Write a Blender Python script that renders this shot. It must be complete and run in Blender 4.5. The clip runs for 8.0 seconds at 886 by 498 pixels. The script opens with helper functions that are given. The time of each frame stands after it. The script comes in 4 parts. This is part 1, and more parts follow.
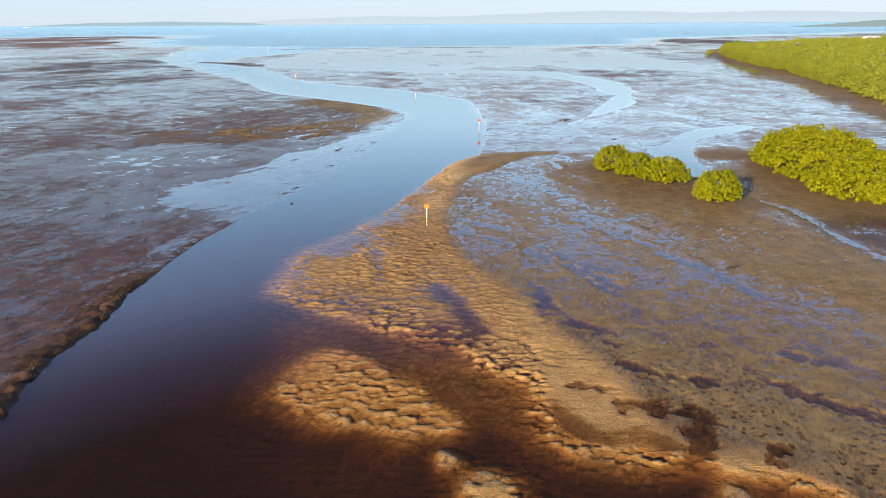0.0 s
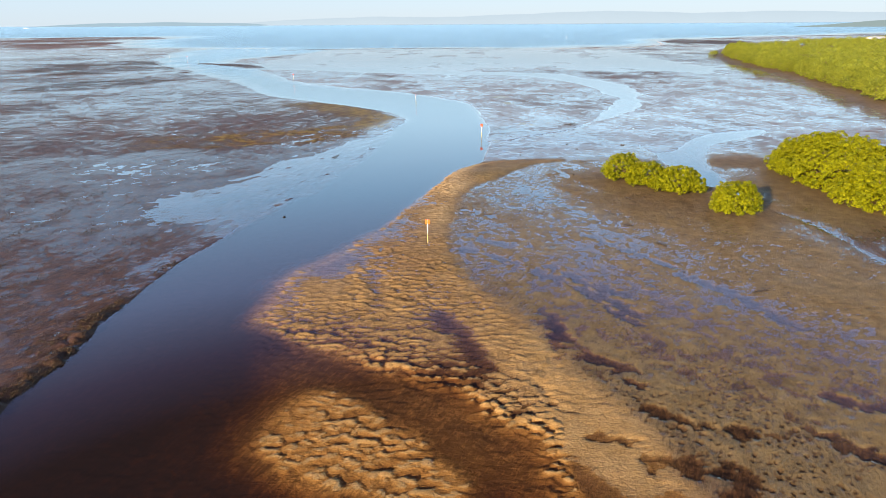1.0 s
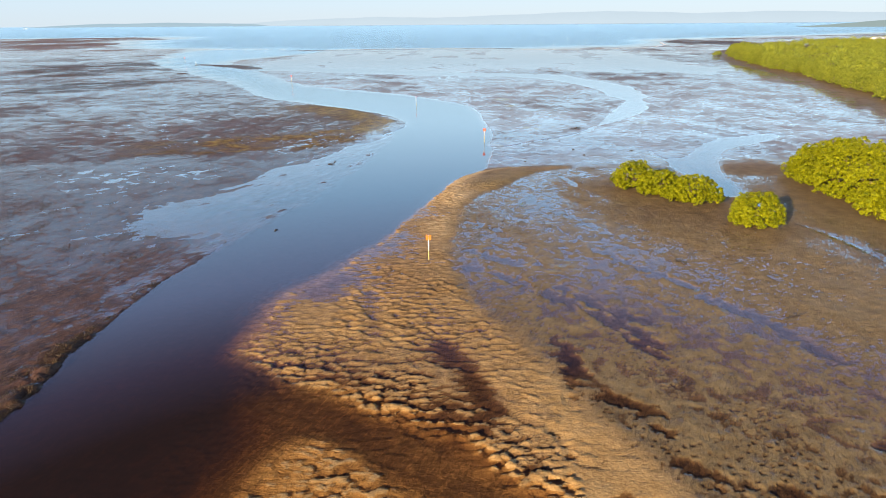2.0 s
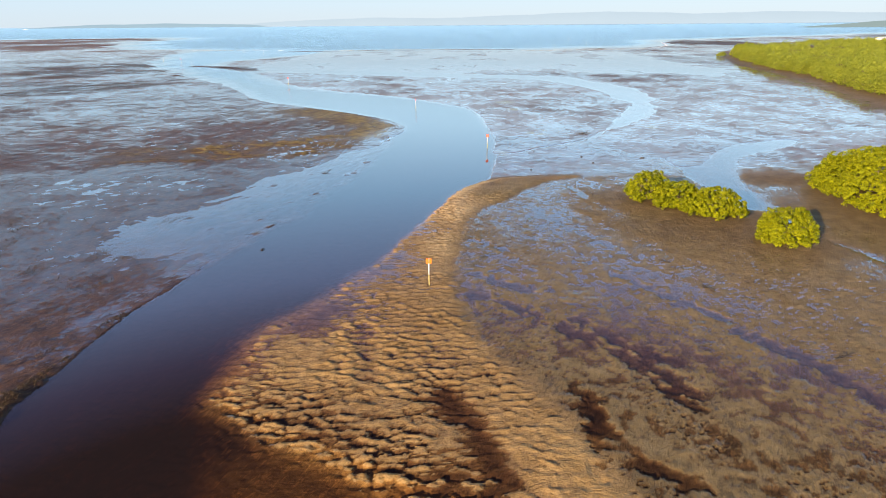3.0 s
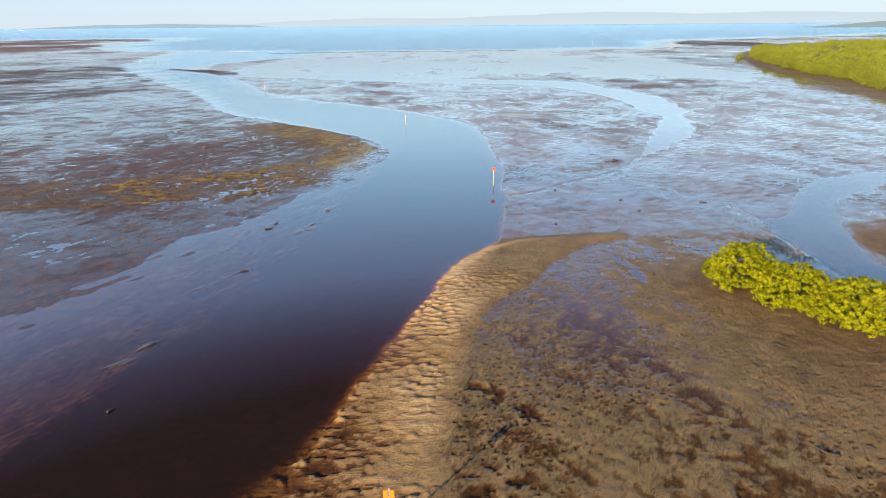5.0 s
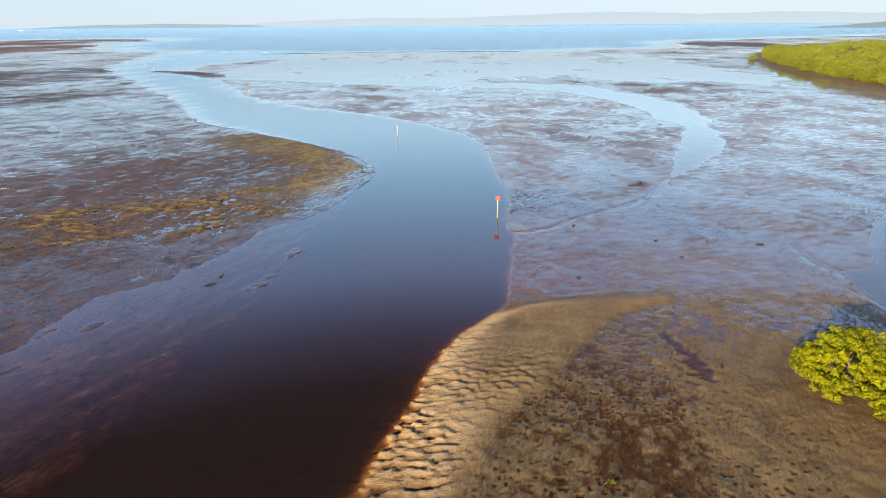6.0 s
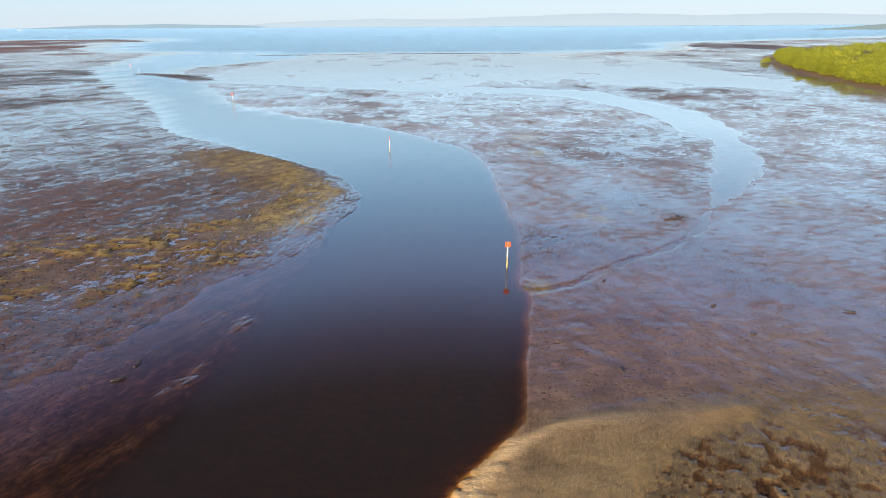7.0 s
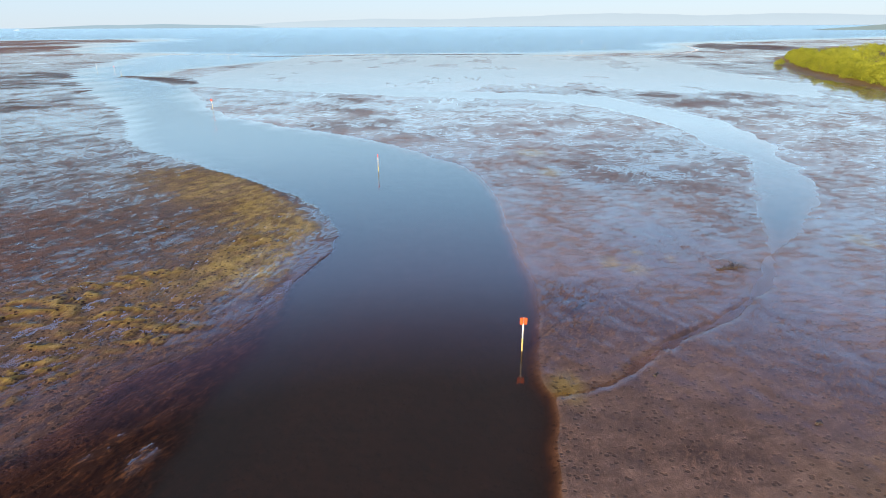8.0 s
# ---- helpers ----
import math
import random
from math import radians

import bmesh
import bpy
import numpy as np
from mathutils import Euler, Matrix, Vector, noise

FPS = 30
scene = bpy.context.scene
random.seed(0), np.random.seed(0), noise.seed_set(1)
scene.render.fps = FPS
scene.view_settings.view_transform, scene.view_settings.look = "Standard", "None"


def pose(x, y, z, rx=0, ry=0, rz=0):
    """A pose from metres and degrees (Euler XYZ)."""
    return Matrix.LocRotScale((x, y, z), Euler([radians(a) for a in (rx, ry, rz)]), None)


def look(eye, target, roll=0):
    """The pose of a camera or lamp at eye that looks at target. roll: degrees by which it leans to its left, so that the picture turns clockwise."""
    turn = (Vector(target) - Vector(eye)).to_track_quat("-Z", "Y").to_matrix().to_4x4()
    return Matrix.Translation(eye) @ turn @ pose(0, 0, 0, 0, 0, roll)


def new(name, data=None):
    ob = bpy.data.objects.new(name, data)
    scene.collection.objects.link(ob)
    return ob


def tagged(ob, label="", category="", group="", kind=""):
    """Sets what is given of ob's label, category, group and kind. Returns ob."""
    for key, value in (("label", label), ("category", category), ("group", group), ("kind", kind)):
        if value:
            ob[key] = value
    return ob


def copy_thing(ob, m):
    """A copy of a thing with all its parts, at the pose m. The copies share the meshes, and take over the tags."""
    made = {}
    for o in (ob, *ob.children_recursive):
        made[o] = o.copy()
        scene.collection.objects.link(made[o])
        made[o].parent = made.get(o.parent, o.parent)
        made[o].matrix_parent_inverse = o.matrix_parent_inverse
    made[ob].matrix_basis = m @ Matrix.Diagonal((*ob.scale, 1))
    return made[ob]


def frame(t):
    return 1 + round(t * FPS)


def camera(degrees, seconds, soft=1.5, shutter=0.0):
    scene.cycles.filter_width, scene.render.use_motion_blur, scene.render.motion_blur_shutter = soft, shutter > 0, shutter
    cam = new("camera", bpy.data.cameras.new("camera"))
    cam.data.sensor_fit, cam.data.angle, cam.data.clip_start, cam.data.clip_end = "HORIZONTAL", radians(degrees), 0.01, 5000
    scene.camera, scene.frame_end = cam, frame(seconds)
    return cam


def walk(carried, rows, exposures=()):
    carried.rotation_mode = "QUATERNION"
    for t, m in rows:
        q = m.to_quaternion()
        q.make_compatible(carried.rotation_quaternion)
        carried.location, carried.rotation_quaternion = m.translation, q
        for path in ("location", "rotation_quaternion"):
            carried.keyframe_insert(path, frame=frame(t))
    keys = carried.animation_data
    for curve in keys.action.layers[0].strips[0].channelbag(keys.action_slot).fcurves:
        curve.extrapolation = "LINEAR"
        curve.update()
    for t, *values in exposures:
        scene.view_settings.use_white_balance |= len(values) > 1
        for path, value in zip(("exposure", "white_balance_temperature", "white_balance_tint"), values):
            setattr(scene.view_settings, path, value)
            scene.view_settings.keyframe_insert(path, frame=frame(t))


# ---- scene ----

cam = camera(76.0, 8.0, soft=1.0)
METRES, EYE, TILT, LEAN, TURN = 94.86, 24.0, 0.0, 0.0, 0.0
ROWS = [
    (0.0, 0.0, 0.0, 0.0, -0.12, -21.95, 0.3),
    (0.5, -0.0009, 0.0271, 0.0014, -0.09, -21.93, 0.32),
    (1.0, -0.0017, 0.0541, 0.0021, -0.08, -21.92, 0.33),
    (1.5, -0.0024, 0.0807, 0.0026, -0.06, -21.91, 0.35),
    (3.0, -0.0055, 0.1739, 0.0022, -0.06, -21.84, 0.4),
    (3.5, -0.0052, 0.2289, 0.0018, -0.07, -21.82, 0.41),
    (4.0, -0.0026, 0.3081, 0.0021, -0.10, -21.81, 0.41),
    (4.5, 0.0022, 0.397, -0.0002, -0.08, -21.81, 0.42),
    (6.0, 0.0185, 0.664, -0.0060, 0.06, -21.80, 0.4),
    (6.5, 0.0215, 0.7473, -0.0067, 0.11, -21.75, 0.34),
    (7.0, 0.0229, 0.8309, -0.0065, 0.13, -21.72, 0.27),
    (7.5, 0.0233, 0.9137, -0.0082, 0.14, -21.72, 0.22),
    (8.0, 0.0279, 0.9988, -0.0071, 0.12, -21.71, 0.26),
]
walk(cam, [(t, pose(0, 0, EYE, TILT, LEAN, TURN) @ pose(METRES * x, METRES * y, METRES * z, 90 + pitch, roll, yaw)) for t, x, y, z, yaw, pitch, roll in ROWS],
     exposures=[(0.0, 0.88, 7600, 17), (8.0, 0.88, 7600, 17)])

# ---- world and sun ----
SUN_EL, SUN_TO = 15.2, Vector((-0.637, -0.771))       # height in degrees; the way over the ground towards the sun
world = bpy.data.worlds.new("sky")
scene.world = world
world.use_nodes = True
wn = world.node_tree.nodes
sky = wn.new("ShaderNodeTexSky")
sky.sky_type = "NISHITA"
sky.sun_disc = False
sky.sun_elevation = radians(SUN_EL)
sky.sun_rotation = math.atan2(SUN_TO.x, SUN_TO.y)
sky.air_density, sky.dust_density, sky.ozone_density = 1.0, 0.25, 3.0
wl = world.node_tree.links
wn["Background"].inputs["Strength"].default_value = 0.012
wl.new(sky.outputs[0], wn["Background"].inputs["Color"])
# pale haze low down, an added bright blue band above for reflections, dark overhead
sky_band = wn.new("ShaderNodeBackground")
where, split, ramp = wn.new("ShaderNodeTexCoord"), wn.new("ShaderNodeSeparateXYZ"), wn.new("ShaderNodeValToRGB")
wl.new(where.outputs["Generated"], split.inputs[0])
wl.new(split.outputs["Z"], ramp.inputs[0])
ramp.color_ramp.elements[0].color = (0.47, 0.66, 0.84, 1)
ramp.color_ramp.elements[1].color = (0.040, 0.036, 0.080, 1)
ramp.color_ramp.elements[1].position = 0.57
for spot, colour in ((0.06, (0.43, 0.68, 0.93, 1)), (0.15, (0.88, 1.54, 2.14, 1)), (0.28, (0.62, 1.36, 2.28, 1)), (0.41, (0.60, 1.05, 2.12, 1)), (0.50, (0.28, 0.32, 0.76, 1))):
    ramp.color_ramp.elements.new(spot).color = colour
wl.new(ramp.outputs[0], sky_band.inputs["Color"])
sky_band.inputs["Strength"].default_value = 0.62
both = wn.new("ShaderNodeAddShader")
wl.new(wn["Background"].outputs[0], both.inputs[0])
wl.new(sky_band.outputs[0], both.inputs[1])
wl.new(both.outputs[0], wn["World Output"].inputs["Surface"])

sun_data = bpy.data.lights.new("sun", "SUN")
sun_data.energy, sun_data.angle, sun_data.color = 5.0, radians(0.6), (1.0, 0.80, 0.55)
sun = new("sun", sun_data)
d_sun = Vector((SUN_TO.x * math.cos(radians(SUN_EL)), SUN_TO.y * math.cos(radians(SUN_EL)), math.sin(radians(SUN_EL))))
sun.matrix_world = look(d_sun * 100, (0, 0, 0))


# ---- materials ----
class Mat:
    """A small builder of node materials."""

    def __init__(self, name):
        self.m = bpy.data.materials.new(name)
        self.m.use_nodes = True
        self.t = self.m.node_tree
        self.n, self.l = self.t.nodes, self.t.links
        self.n.clear()
        self.out = self.n.new("ShaderNodeOutputMaterial")

    def put(self, sock, v):
        if isinstance(v, bpy.types.NodeSocket):
            self.l.new(v, sock)
        elif v is not None:
            if sock.type == "RGBA" and len(v) == 3:
                v = (*v, 1)
            sock.default_value = v

    def node(self, kind, **ins):
        n = self.n.new(kind)
        for k, v in ins.items():
            self.put(n.inputs[k.replace("_", " ")], v)
        return n

    def attr(self, name):
        n = self.n.new("ShaderNodeAttribute")
        n.attribute_name = name
        return n.outputs["Fac"]

    def math(self, op, a, b=0.0, clamp=False):
        n = self.n.new("ShaderNodeMath")
        n.operation, n.use_clamp = op, clamp
        self.put(n.inputs[0], a)
        self.put(n.inputs[1], b)
        return n.outputs[0]

    def ramp(self, v, lo, hi, a=0.0, b=1.0):
        n = self.n.new("ShaderNodeMapRange")
        for i, w in enumerate((v, lo, hi, a, b)):
            self.put(n.inputs[i], w)
        return n.outputs[0]

    def mix(self, f, a, b, blend="MIX"):
        n = self.n.new("ShaderNodeMix")
        n.data_type, n.blend_type = "RGBA", blend
        self.put(n.inputs[0], f)
        self.put(n.inputs[6], a)
        self.put(n.inputs[7], b)
        return n.outputs[2]

    def place(self, sx=1.0, sy=1.0, sz=1.0, rz=0.0):
        g = self.n.new("ShaderNodeNewGeometry")
        m = self.n.new("ShaderNodeMapping")
        m.vector_type = "TEXTURE"
        m.inputs["Scale"].default_value = (sx, sy, sz)
        m.inputs["Rotation"].default_value = (0, 0, radians(rz))
        self.l.new(g.outputs["Position"], m.inputs["Vector"])
        return m.outputs[0]

    def noise(self, vec, scale, detail=4.0, rough=0.55, warp=0.0):
        n = self.n.new("ShaderNodeTexNoise")
        for k, v in (("Vector", vec), ("Scale", scale), ("Detail", detail), ("Roughness", rough), ("Distortion", warp)):
            self.put(n.inputs[k], v)
        return n.outputs["Fac"]

    def bump(self, height, strength=0.5, distance=0.1, normal=None):
        n = self.n.new("ShaderNodeBump")
        for k, v in (("Height", height), ("Strength", strength), ("Distance", distance), ("Normal", normal)):
            self.put(n.inputs[k], v)
        return n.outputs[0]

    def principled(self, colour, rough=0.5, normal=None, metal=0.0, spec=0.5, ior=1.45, coat=0.0, coat_rough=0.1):
        p = self.n.new("ShaderNodeBsdfPrincipled")
        p.inputs["Coat IOR"].default_value = 1.42
        for k, v in (("Coat Weight", coat), ("Coat Roughness", coat_rough), ("Base Color", colour), ("Roughness", rough), ("Normal", normal), ("Metallic", metal), ("Specular IOR Level", spec), ("IOR", ior)):
            self.put(p.inputs[k], v)
        return p.outputs[0]

    def done(self, shader):
        self.l.new(shader, self.out.inputs["Surface"])
        return self.m


def plain(name, colour, rough=0.6, vary=0.25, scale=6.0, metal=0.0, relief=0.15):
    """A plain surface with blotches and fine grain."""
    m = Mat(name)
    v = m.place()
    big, fine = m.noise(v, scale * 0.3), m.noise(v, scale * 4, 5)
    f = m.math("ADD", m.math("MULTIPLY", big, 0.6), m.math("MULTIPLY", fine, 0.4))
    dark = tuple(c * (1 - vary) for c in colour)
    light = tuple(min(1, c * (1 + vary)) for c in colour)
    return m.done(m.principled(m.mix(m.ramp(f, 0.35, 0.65), dark, light), rough, m.bump(fine, relief, 0.02), metal))


def ground_material():
    m = Mat("tidal_flat_mud_and_sand")
    v = m.place()
    streak = m.place(1.3, 3.2, 1.0, -30)
    n_big, n_mid, n_fine = m.noise(v, 0.06, 5), m.noise(v, 0.6, 5, 0.6), m.noise(v, 7.0, 4, 0.65)
    n_streak = m.noise(streak, 1.0, 6, 0.6, 0.4)
    n_film = m.noise(m.place(0.30, 0.80, 1.0, -32), 1.0, 6, 0.70, 0.5)
    sand, weed, dark, olive, rust = (m.attr(a) for a in ("sand", "weed", "dark", "olive", "rust"))
    silt = m.attr("silt")
    mud = m.mix(m.ramp(n_mid, 0.35, 0.65), (0.020, 0.014, 0.020), (0.062, 0.042, 0.044))
    mud = m.mix(m.ramp(n_film, 0.50, 0.40), mud, (0.135, 0.075, 0.050))
    mud = m.mix(m.math("MULTIPLY", rust, m.ramp(n_mid, 0.3, 0.6)), mud, (0.20, 0.095, 0.058))
    mud = m.mix(silt, mud, m.mix(m.ramp(n_mid, 0.3, 0.7), (0.165, 0.112, 0.098), (0.270, 0.186, 0.160)))
    gold = m.mix(m.ramp(n_mid, 0.3, 0.7), (0.37, 0.228, 0.087), (0.55, 0.352, 0.145))
    gold = m.mix(m.ramp(n_fine, 0.45, 0.75, 0.0, 0.5), gold, (0.22, 0.11, 0.04))
    gold = m.mix(m.math("MULTIPLY", m.attr("pale"), 0.75), gold, (0.60, 0.455, 0.255))
    olv = m.mix(m.ramp(n_mid, 0.3, 0.7), (0.142, 0.102, 0.049), (0.265, 0.194, 0.095))
    yel = m.mix(m.ramp(n_mid, 0.35, 0.7), (0.20, 0.148, 0.045), (0.42, 0.320, 0.115))
    drk = m.mix(n_fine, (0.020, 0.014, 0.011), (0.070, 0.046, 0.030))
    c = m.mix(olive, mud, olv)
    c = m.mix(sand, c, gold)
    c = m.mix(weed, c, yel)
    ragged = m.ramp(m.noise(m.place(3.0, 10.0, 1.0, 5), 1.0, 5, 0.65), 0.40, 0.56)
    c = m.mix(m.math("MULTIPLY", dark, ragged), c, drk)
    vor = m.n.new("ShaderNodeTexVoronoi")
    vor.inputs["Scale"].default_value = 2.4
    m.put(vor.inputs["Vector"], m.place(1.2, 1.0, 1.0, 10))
    burrow = m.math("MULTIPLY", m.ramp(vor.outputs["Distance"], 0.34, 0.22), m.attr("pitted"))
    burrow = m.math("MULTIPLY", burrow, m.ramp(m.noise(v, 0.9, 3), 0.36, 0.50))
    c = m.mix(burrow, c, (0.016, 0.011, 0.012))
    c = m.mix(m.ramp(n_fine, 0.3, 0.7, 0.0, 0.2), c, (0.05, 0.035, 0.025), "MIX")
    rough = m.ramp(n_big, 0.3, 0.7, 0.55, 0.8)
    h = m.math("ADD", m.math("MULTIPLY", n_fine, 0.5), n_mid)
    soft = m.math("ADD", m.math("MULTIPLY", m.noise(m.place(2.2, 1.1, 1.0, 12), 1.0, 6, 0.68, 0.6), 0.62), m.math("MULTIPLY", m.noise(v, 0.09, 4), 0.38))
    lines = m.math("ADD", m.math("MULTIPLY", n_streak, 0.16), m.math("ADD", m.math("MULTIPLY", n_film, 0.62), m.math("MULTIPLY", m.noise(v, 0.14, 4, 0.6, 0.8), 0.22)))
    pick = m.n.new("ShaderNodeMix")
    for k, w in ((0, silt), (2, lines), (3, soft)):
        m.put(pick.inputs[k], w)
    film = pick.outputs[0]
    level = m.math("ADD", film, m.ramp(m.attr("wet"), 0.0, 1.0, -0.13, 0.02))
    edges = m.n.new("ShaderNodeMix")
    for k, w in ((0, silt), (2, m.ramp(level, 0.46, 0.515)), (3, m.ramp(level, 0.37, 0.59))):
        m.put(edges.inputs[k], w)
    wet = m.math("MULTIPLY", edges.outputs[0], m.ramp(m.attr("wet"), 0.0, 0.3))
    wet = m.math("MULTIPLY", m.math("MAXIMUM", wet, m.math("MULTIPLY", m.attr("wet"), 0.14)), m.attr("shine"))
    c = m.mix(m.math("MULTIPLY", wet, 0.4), c, (0.0, 0.0, 0.0))
    scour = m.noise(m.place(0.62, 0.30, 1.0, -10), 1.0, 3, 0.6, 1.2)
    h = m.math("ADD", h, m.math("MULTIPLY", n_film, m.ramp(m.math("MAXIMUM", sand, silt), 0.0, 0.8, 2.2, 0.4)))
    normal = m.bump(scour, m.ramp(sand, 0.1, 0.8, 0.05, 0.55), 0.13, m.bump(m.math("SUBTRACT", h, m.math("MULTIPLY", burrow, 1.5)), 0.6, 0.10))
    return m.done(m.principled(c, rough, normal, 0.0, 0.12, 1.4, wet, 0.06))


def water_material():
    m = Mat("tidal_water")
    depth, sea = m.attr("depth"), m.attr("sea")
    dz = m.math("MAXIMUM", depth, 0.0)
    cr = m.node("ShaderNodeCombineColor")
    for i, k in enumerate((-4.8, -6.9, -8.2)):
        m.put(cr.inputs[i], m.math("POWER", 2.718, m.math("MULTIPLY", dz, k)))
    thick = m.math("SUBTRACT", 1.0, m.math("POWER", 2.718, m.math("MULTIPLY", dz, -3.5)))
    clear = m.node("ShaderNodeBsdfTransparent", Color=cr.outputs[0])
    v = m.place()
    near, swell = m.noise(v, 3.2, 3, 0.6), m.noise(m.place(2.0, 1.0, 1.0, -8), 0.45, 6, 0.65)
    h = m.math("ADD", near, m.math("MULTIPLY", swell, 2.0))
    wave = m.math("ADD", m.ramp(depth, 0.15, 1.2, 0.0, 0.022), m.math("MULTIPLY", m.math("POWER", sea, 2.5), 0.4))
    normal = m.bump(h, wave, 0.45)
    tint = m.mix(sea, (0.021, 0.0135, 0.0105), (0.060, 0.120, 0.140))
    body = m.node("ShaderNodeBsdfDiffuse", Color=tint)
    inner = m.node("ShaderNodeMixShader", Fac=thick)
    m.put(inner.inputs[1], clear.outputs[0])
    m.put(inner.inputs[2], body.outputs[0])
    # shade between the bay's waves is put into the gloss colour
    gloss = m.node("ShaderNodeBsdfGlossy", Color=m.mix(sea, (1, 1, 1), (0.66, 0.74, 0.74)), Roughness=m.ramp(sea, 0.0, 1.0, 0.04, 0.22), Normal=normal)
    fres = m.node("ShaderNodeFresnel", IOR=1.37, Normal=normal)
    top = m.node("ShaderNodeMixShader", Fac=fres.outputs[0])
    m.put(top.inputs[1], inner.outputs[0])
    m.put(top.inputs[2], gloss.outputs[0])
    return m.done(top.outputs[0])


def leaf_material(name, dark, light, clump=1.1):
    m = Mat(name)
    v = m.place()
    g = m.n.new("ShaderNodeNewGeometry")
    f = m.math("ADD", m.math("MULTIPLY", g.outputs["Random Per Island"], 0.3), m.math("MULTIPLY", m.noise(v, clump, 4), 0.75))
    c = m.mix(m.ramp(f, 0.25, 0.75), dark, light)
    p = m.principled(c, 0.6, spec=0.15)
    tr = m.node("ShaderNodeBsdfTranslucent", Color=m.mix(0.5, c, light))
    s = m.node("ShaderNodeMixShader", Fac=0.18)
    m.put(s.inputs[1], p)
    m.put(s.inputs[2], tr.outputs[0])
    return m.done(s.outputs[0])


# far land glows by itself, with the air's haze put into its colour
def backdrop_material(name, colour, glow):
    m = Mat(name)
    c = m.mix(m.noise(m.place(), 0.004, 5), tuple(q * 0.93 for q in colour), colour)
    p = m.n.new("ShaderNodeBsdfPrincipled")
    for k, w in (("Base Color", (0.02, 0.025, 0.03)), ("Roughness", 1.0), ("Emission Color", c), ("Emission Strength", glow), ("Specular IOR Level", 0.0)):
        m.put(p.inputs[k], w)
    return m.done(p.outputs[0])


GROUND, WATER = ground_material(), water_material()
LEAF = leaf_material("mangrove_leaf", (0.055, 0.085, 0.004), (0.345, 0.365, 0.012))
LEAF_FAR = leaf_material("canopy_leaf", (0.10, 0.14, 0.016), (0.33, 0.375, 0.050), 0.22)
BARK = plain("mangrove_bark", (0.23, 0.18, 0.13), 0.85)
WHITE = plain("white_paint", (0.78, 0.77, 0.73), 0.5, 0.08)
ORANGE = plain("orange_paint", (0.85, 0.22, 0.03), 0.45, 0.1)
RED = plain("red_paint", (0.75, 0.06, 0.03), 0.45, 0.1)
WOOD = plain("grey_driftwood", (0.050, 0.040, 0.033), 0.85)
# haze painted in: paler and bluer the further off
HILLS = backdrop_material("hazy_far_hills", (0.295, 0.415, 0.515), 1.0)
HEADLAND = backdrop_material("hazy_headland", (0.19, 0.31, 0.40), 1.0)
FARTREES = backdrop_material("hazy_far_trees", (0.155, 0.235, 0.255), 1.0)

# ---- the lie of the land ----
RNG = np.random.RandomState(7)
TABLE = RNG.rand(512, 512)
FLAT = TABLE.astype(np.float32).ravel()


def vnoise(x, y):
    """Smooth value noise, 0 to 1, one lump per metre."""
    xf, yf = np.floor(x), np.floor(y)
    u, v = (x - xf).astype(np.float32), (y - yf).astype(np.float32)
    u, v = u * u * u * (u * (u * 6 - 15) + 10), v * v * v * (v * (v * 6 - 15) + 10)
    a, c = xf.astype(np.int32), yf.astype(np.int32)
    b, d = ((a + 1) & 511) << 9, (c + 1) & 511
    a, c = (a & 511) << 9, c & 511
    low = FLAT.take(a + c)
    low += (FLAT.take(b + c) - low) * u
    high = FLAT.take(a + d)
    high += (FLAT.take(b + d) - high) * u
    return low + (high - low) * v


def fbm(x, y, octaves=4, gain=0.5):
    """Layered noise, about -1 to 1."""
    total, amp, norm = 0, 1.0, 0.0
    for k in range(octaves):
        total = total + amp * (vnoise(x + 37.3 * k, y + 11.7 * k) - 0.5)
        norm += amp
        amp *= gain
        x, y = 0.8 * 2 * x - 0.6 * 2 * y, 0.6 * 2 * x + 0.8 * 2 * y
    return total * 2.6 / norm


def cells(x, y):
    """Distance to the nearest of points strewn one to a square metre, and the way from it across and along."""
    xi, yi = np.floor(x).astype(np.int32), np.floor(y).astype(np.int32)
    best, ox, oy = np.full(x.shape, 9.0, np.float32), np.zeros(x.shape, np.float32), np.zeros(x.shape, np.float32)
    for i in (-1, 0, 1):
        for j in (-1, 0, 1):
            a, b = (xi + i) & 511, (yi + j) & 511
            dx = x - (xi + i + 0.04 + 0.92 * FLAT.take((a << 9) + b))
            dy = y - (yi + j + 0.04 + 0.92 * FLAT.take((b << 9) + a))
            d = dx * dx + dy * dy
            near = d < best
            best, ox, oy = np.where(near, d, best), np.where(near, dx, ox), np.where(near, dy, oy)
    return np.sqrt(best), ox, oy


def step(lo, hi, v):
    w = np.clip((v - lo) / (hi - lo), 0, 1)
    return w * w * (3 - 2 * w)


def inside(x, y, outline):
    """Distance to a closed outline, positive within it."""
    pts = [Vector(p) for p in outline]
    d2, odd = np.full(x.shape, 1e12), np.zeros(x.shape, bool)
    for a, b in zip(pts, pts[1:] + pts[:1]):
        e = b - a
        h = np.clip(((x - a.x) * e.x + (y - a.y) * e.y) / max(e.length_squared, 1e-9), 0, 1)
        d2 = np.minimum(d2, (x - a.x - h * e.x) ** 2 + (y - a.y - h * e.y) ** 2)
        if a.y != b.y:
            odd ^= ((a.y > y) != (b.y > y)) & (x < e.x * (y - a.y) / e.y + a.x)
    return np.where(odd, 1, -1) * np.sqrt(d2)


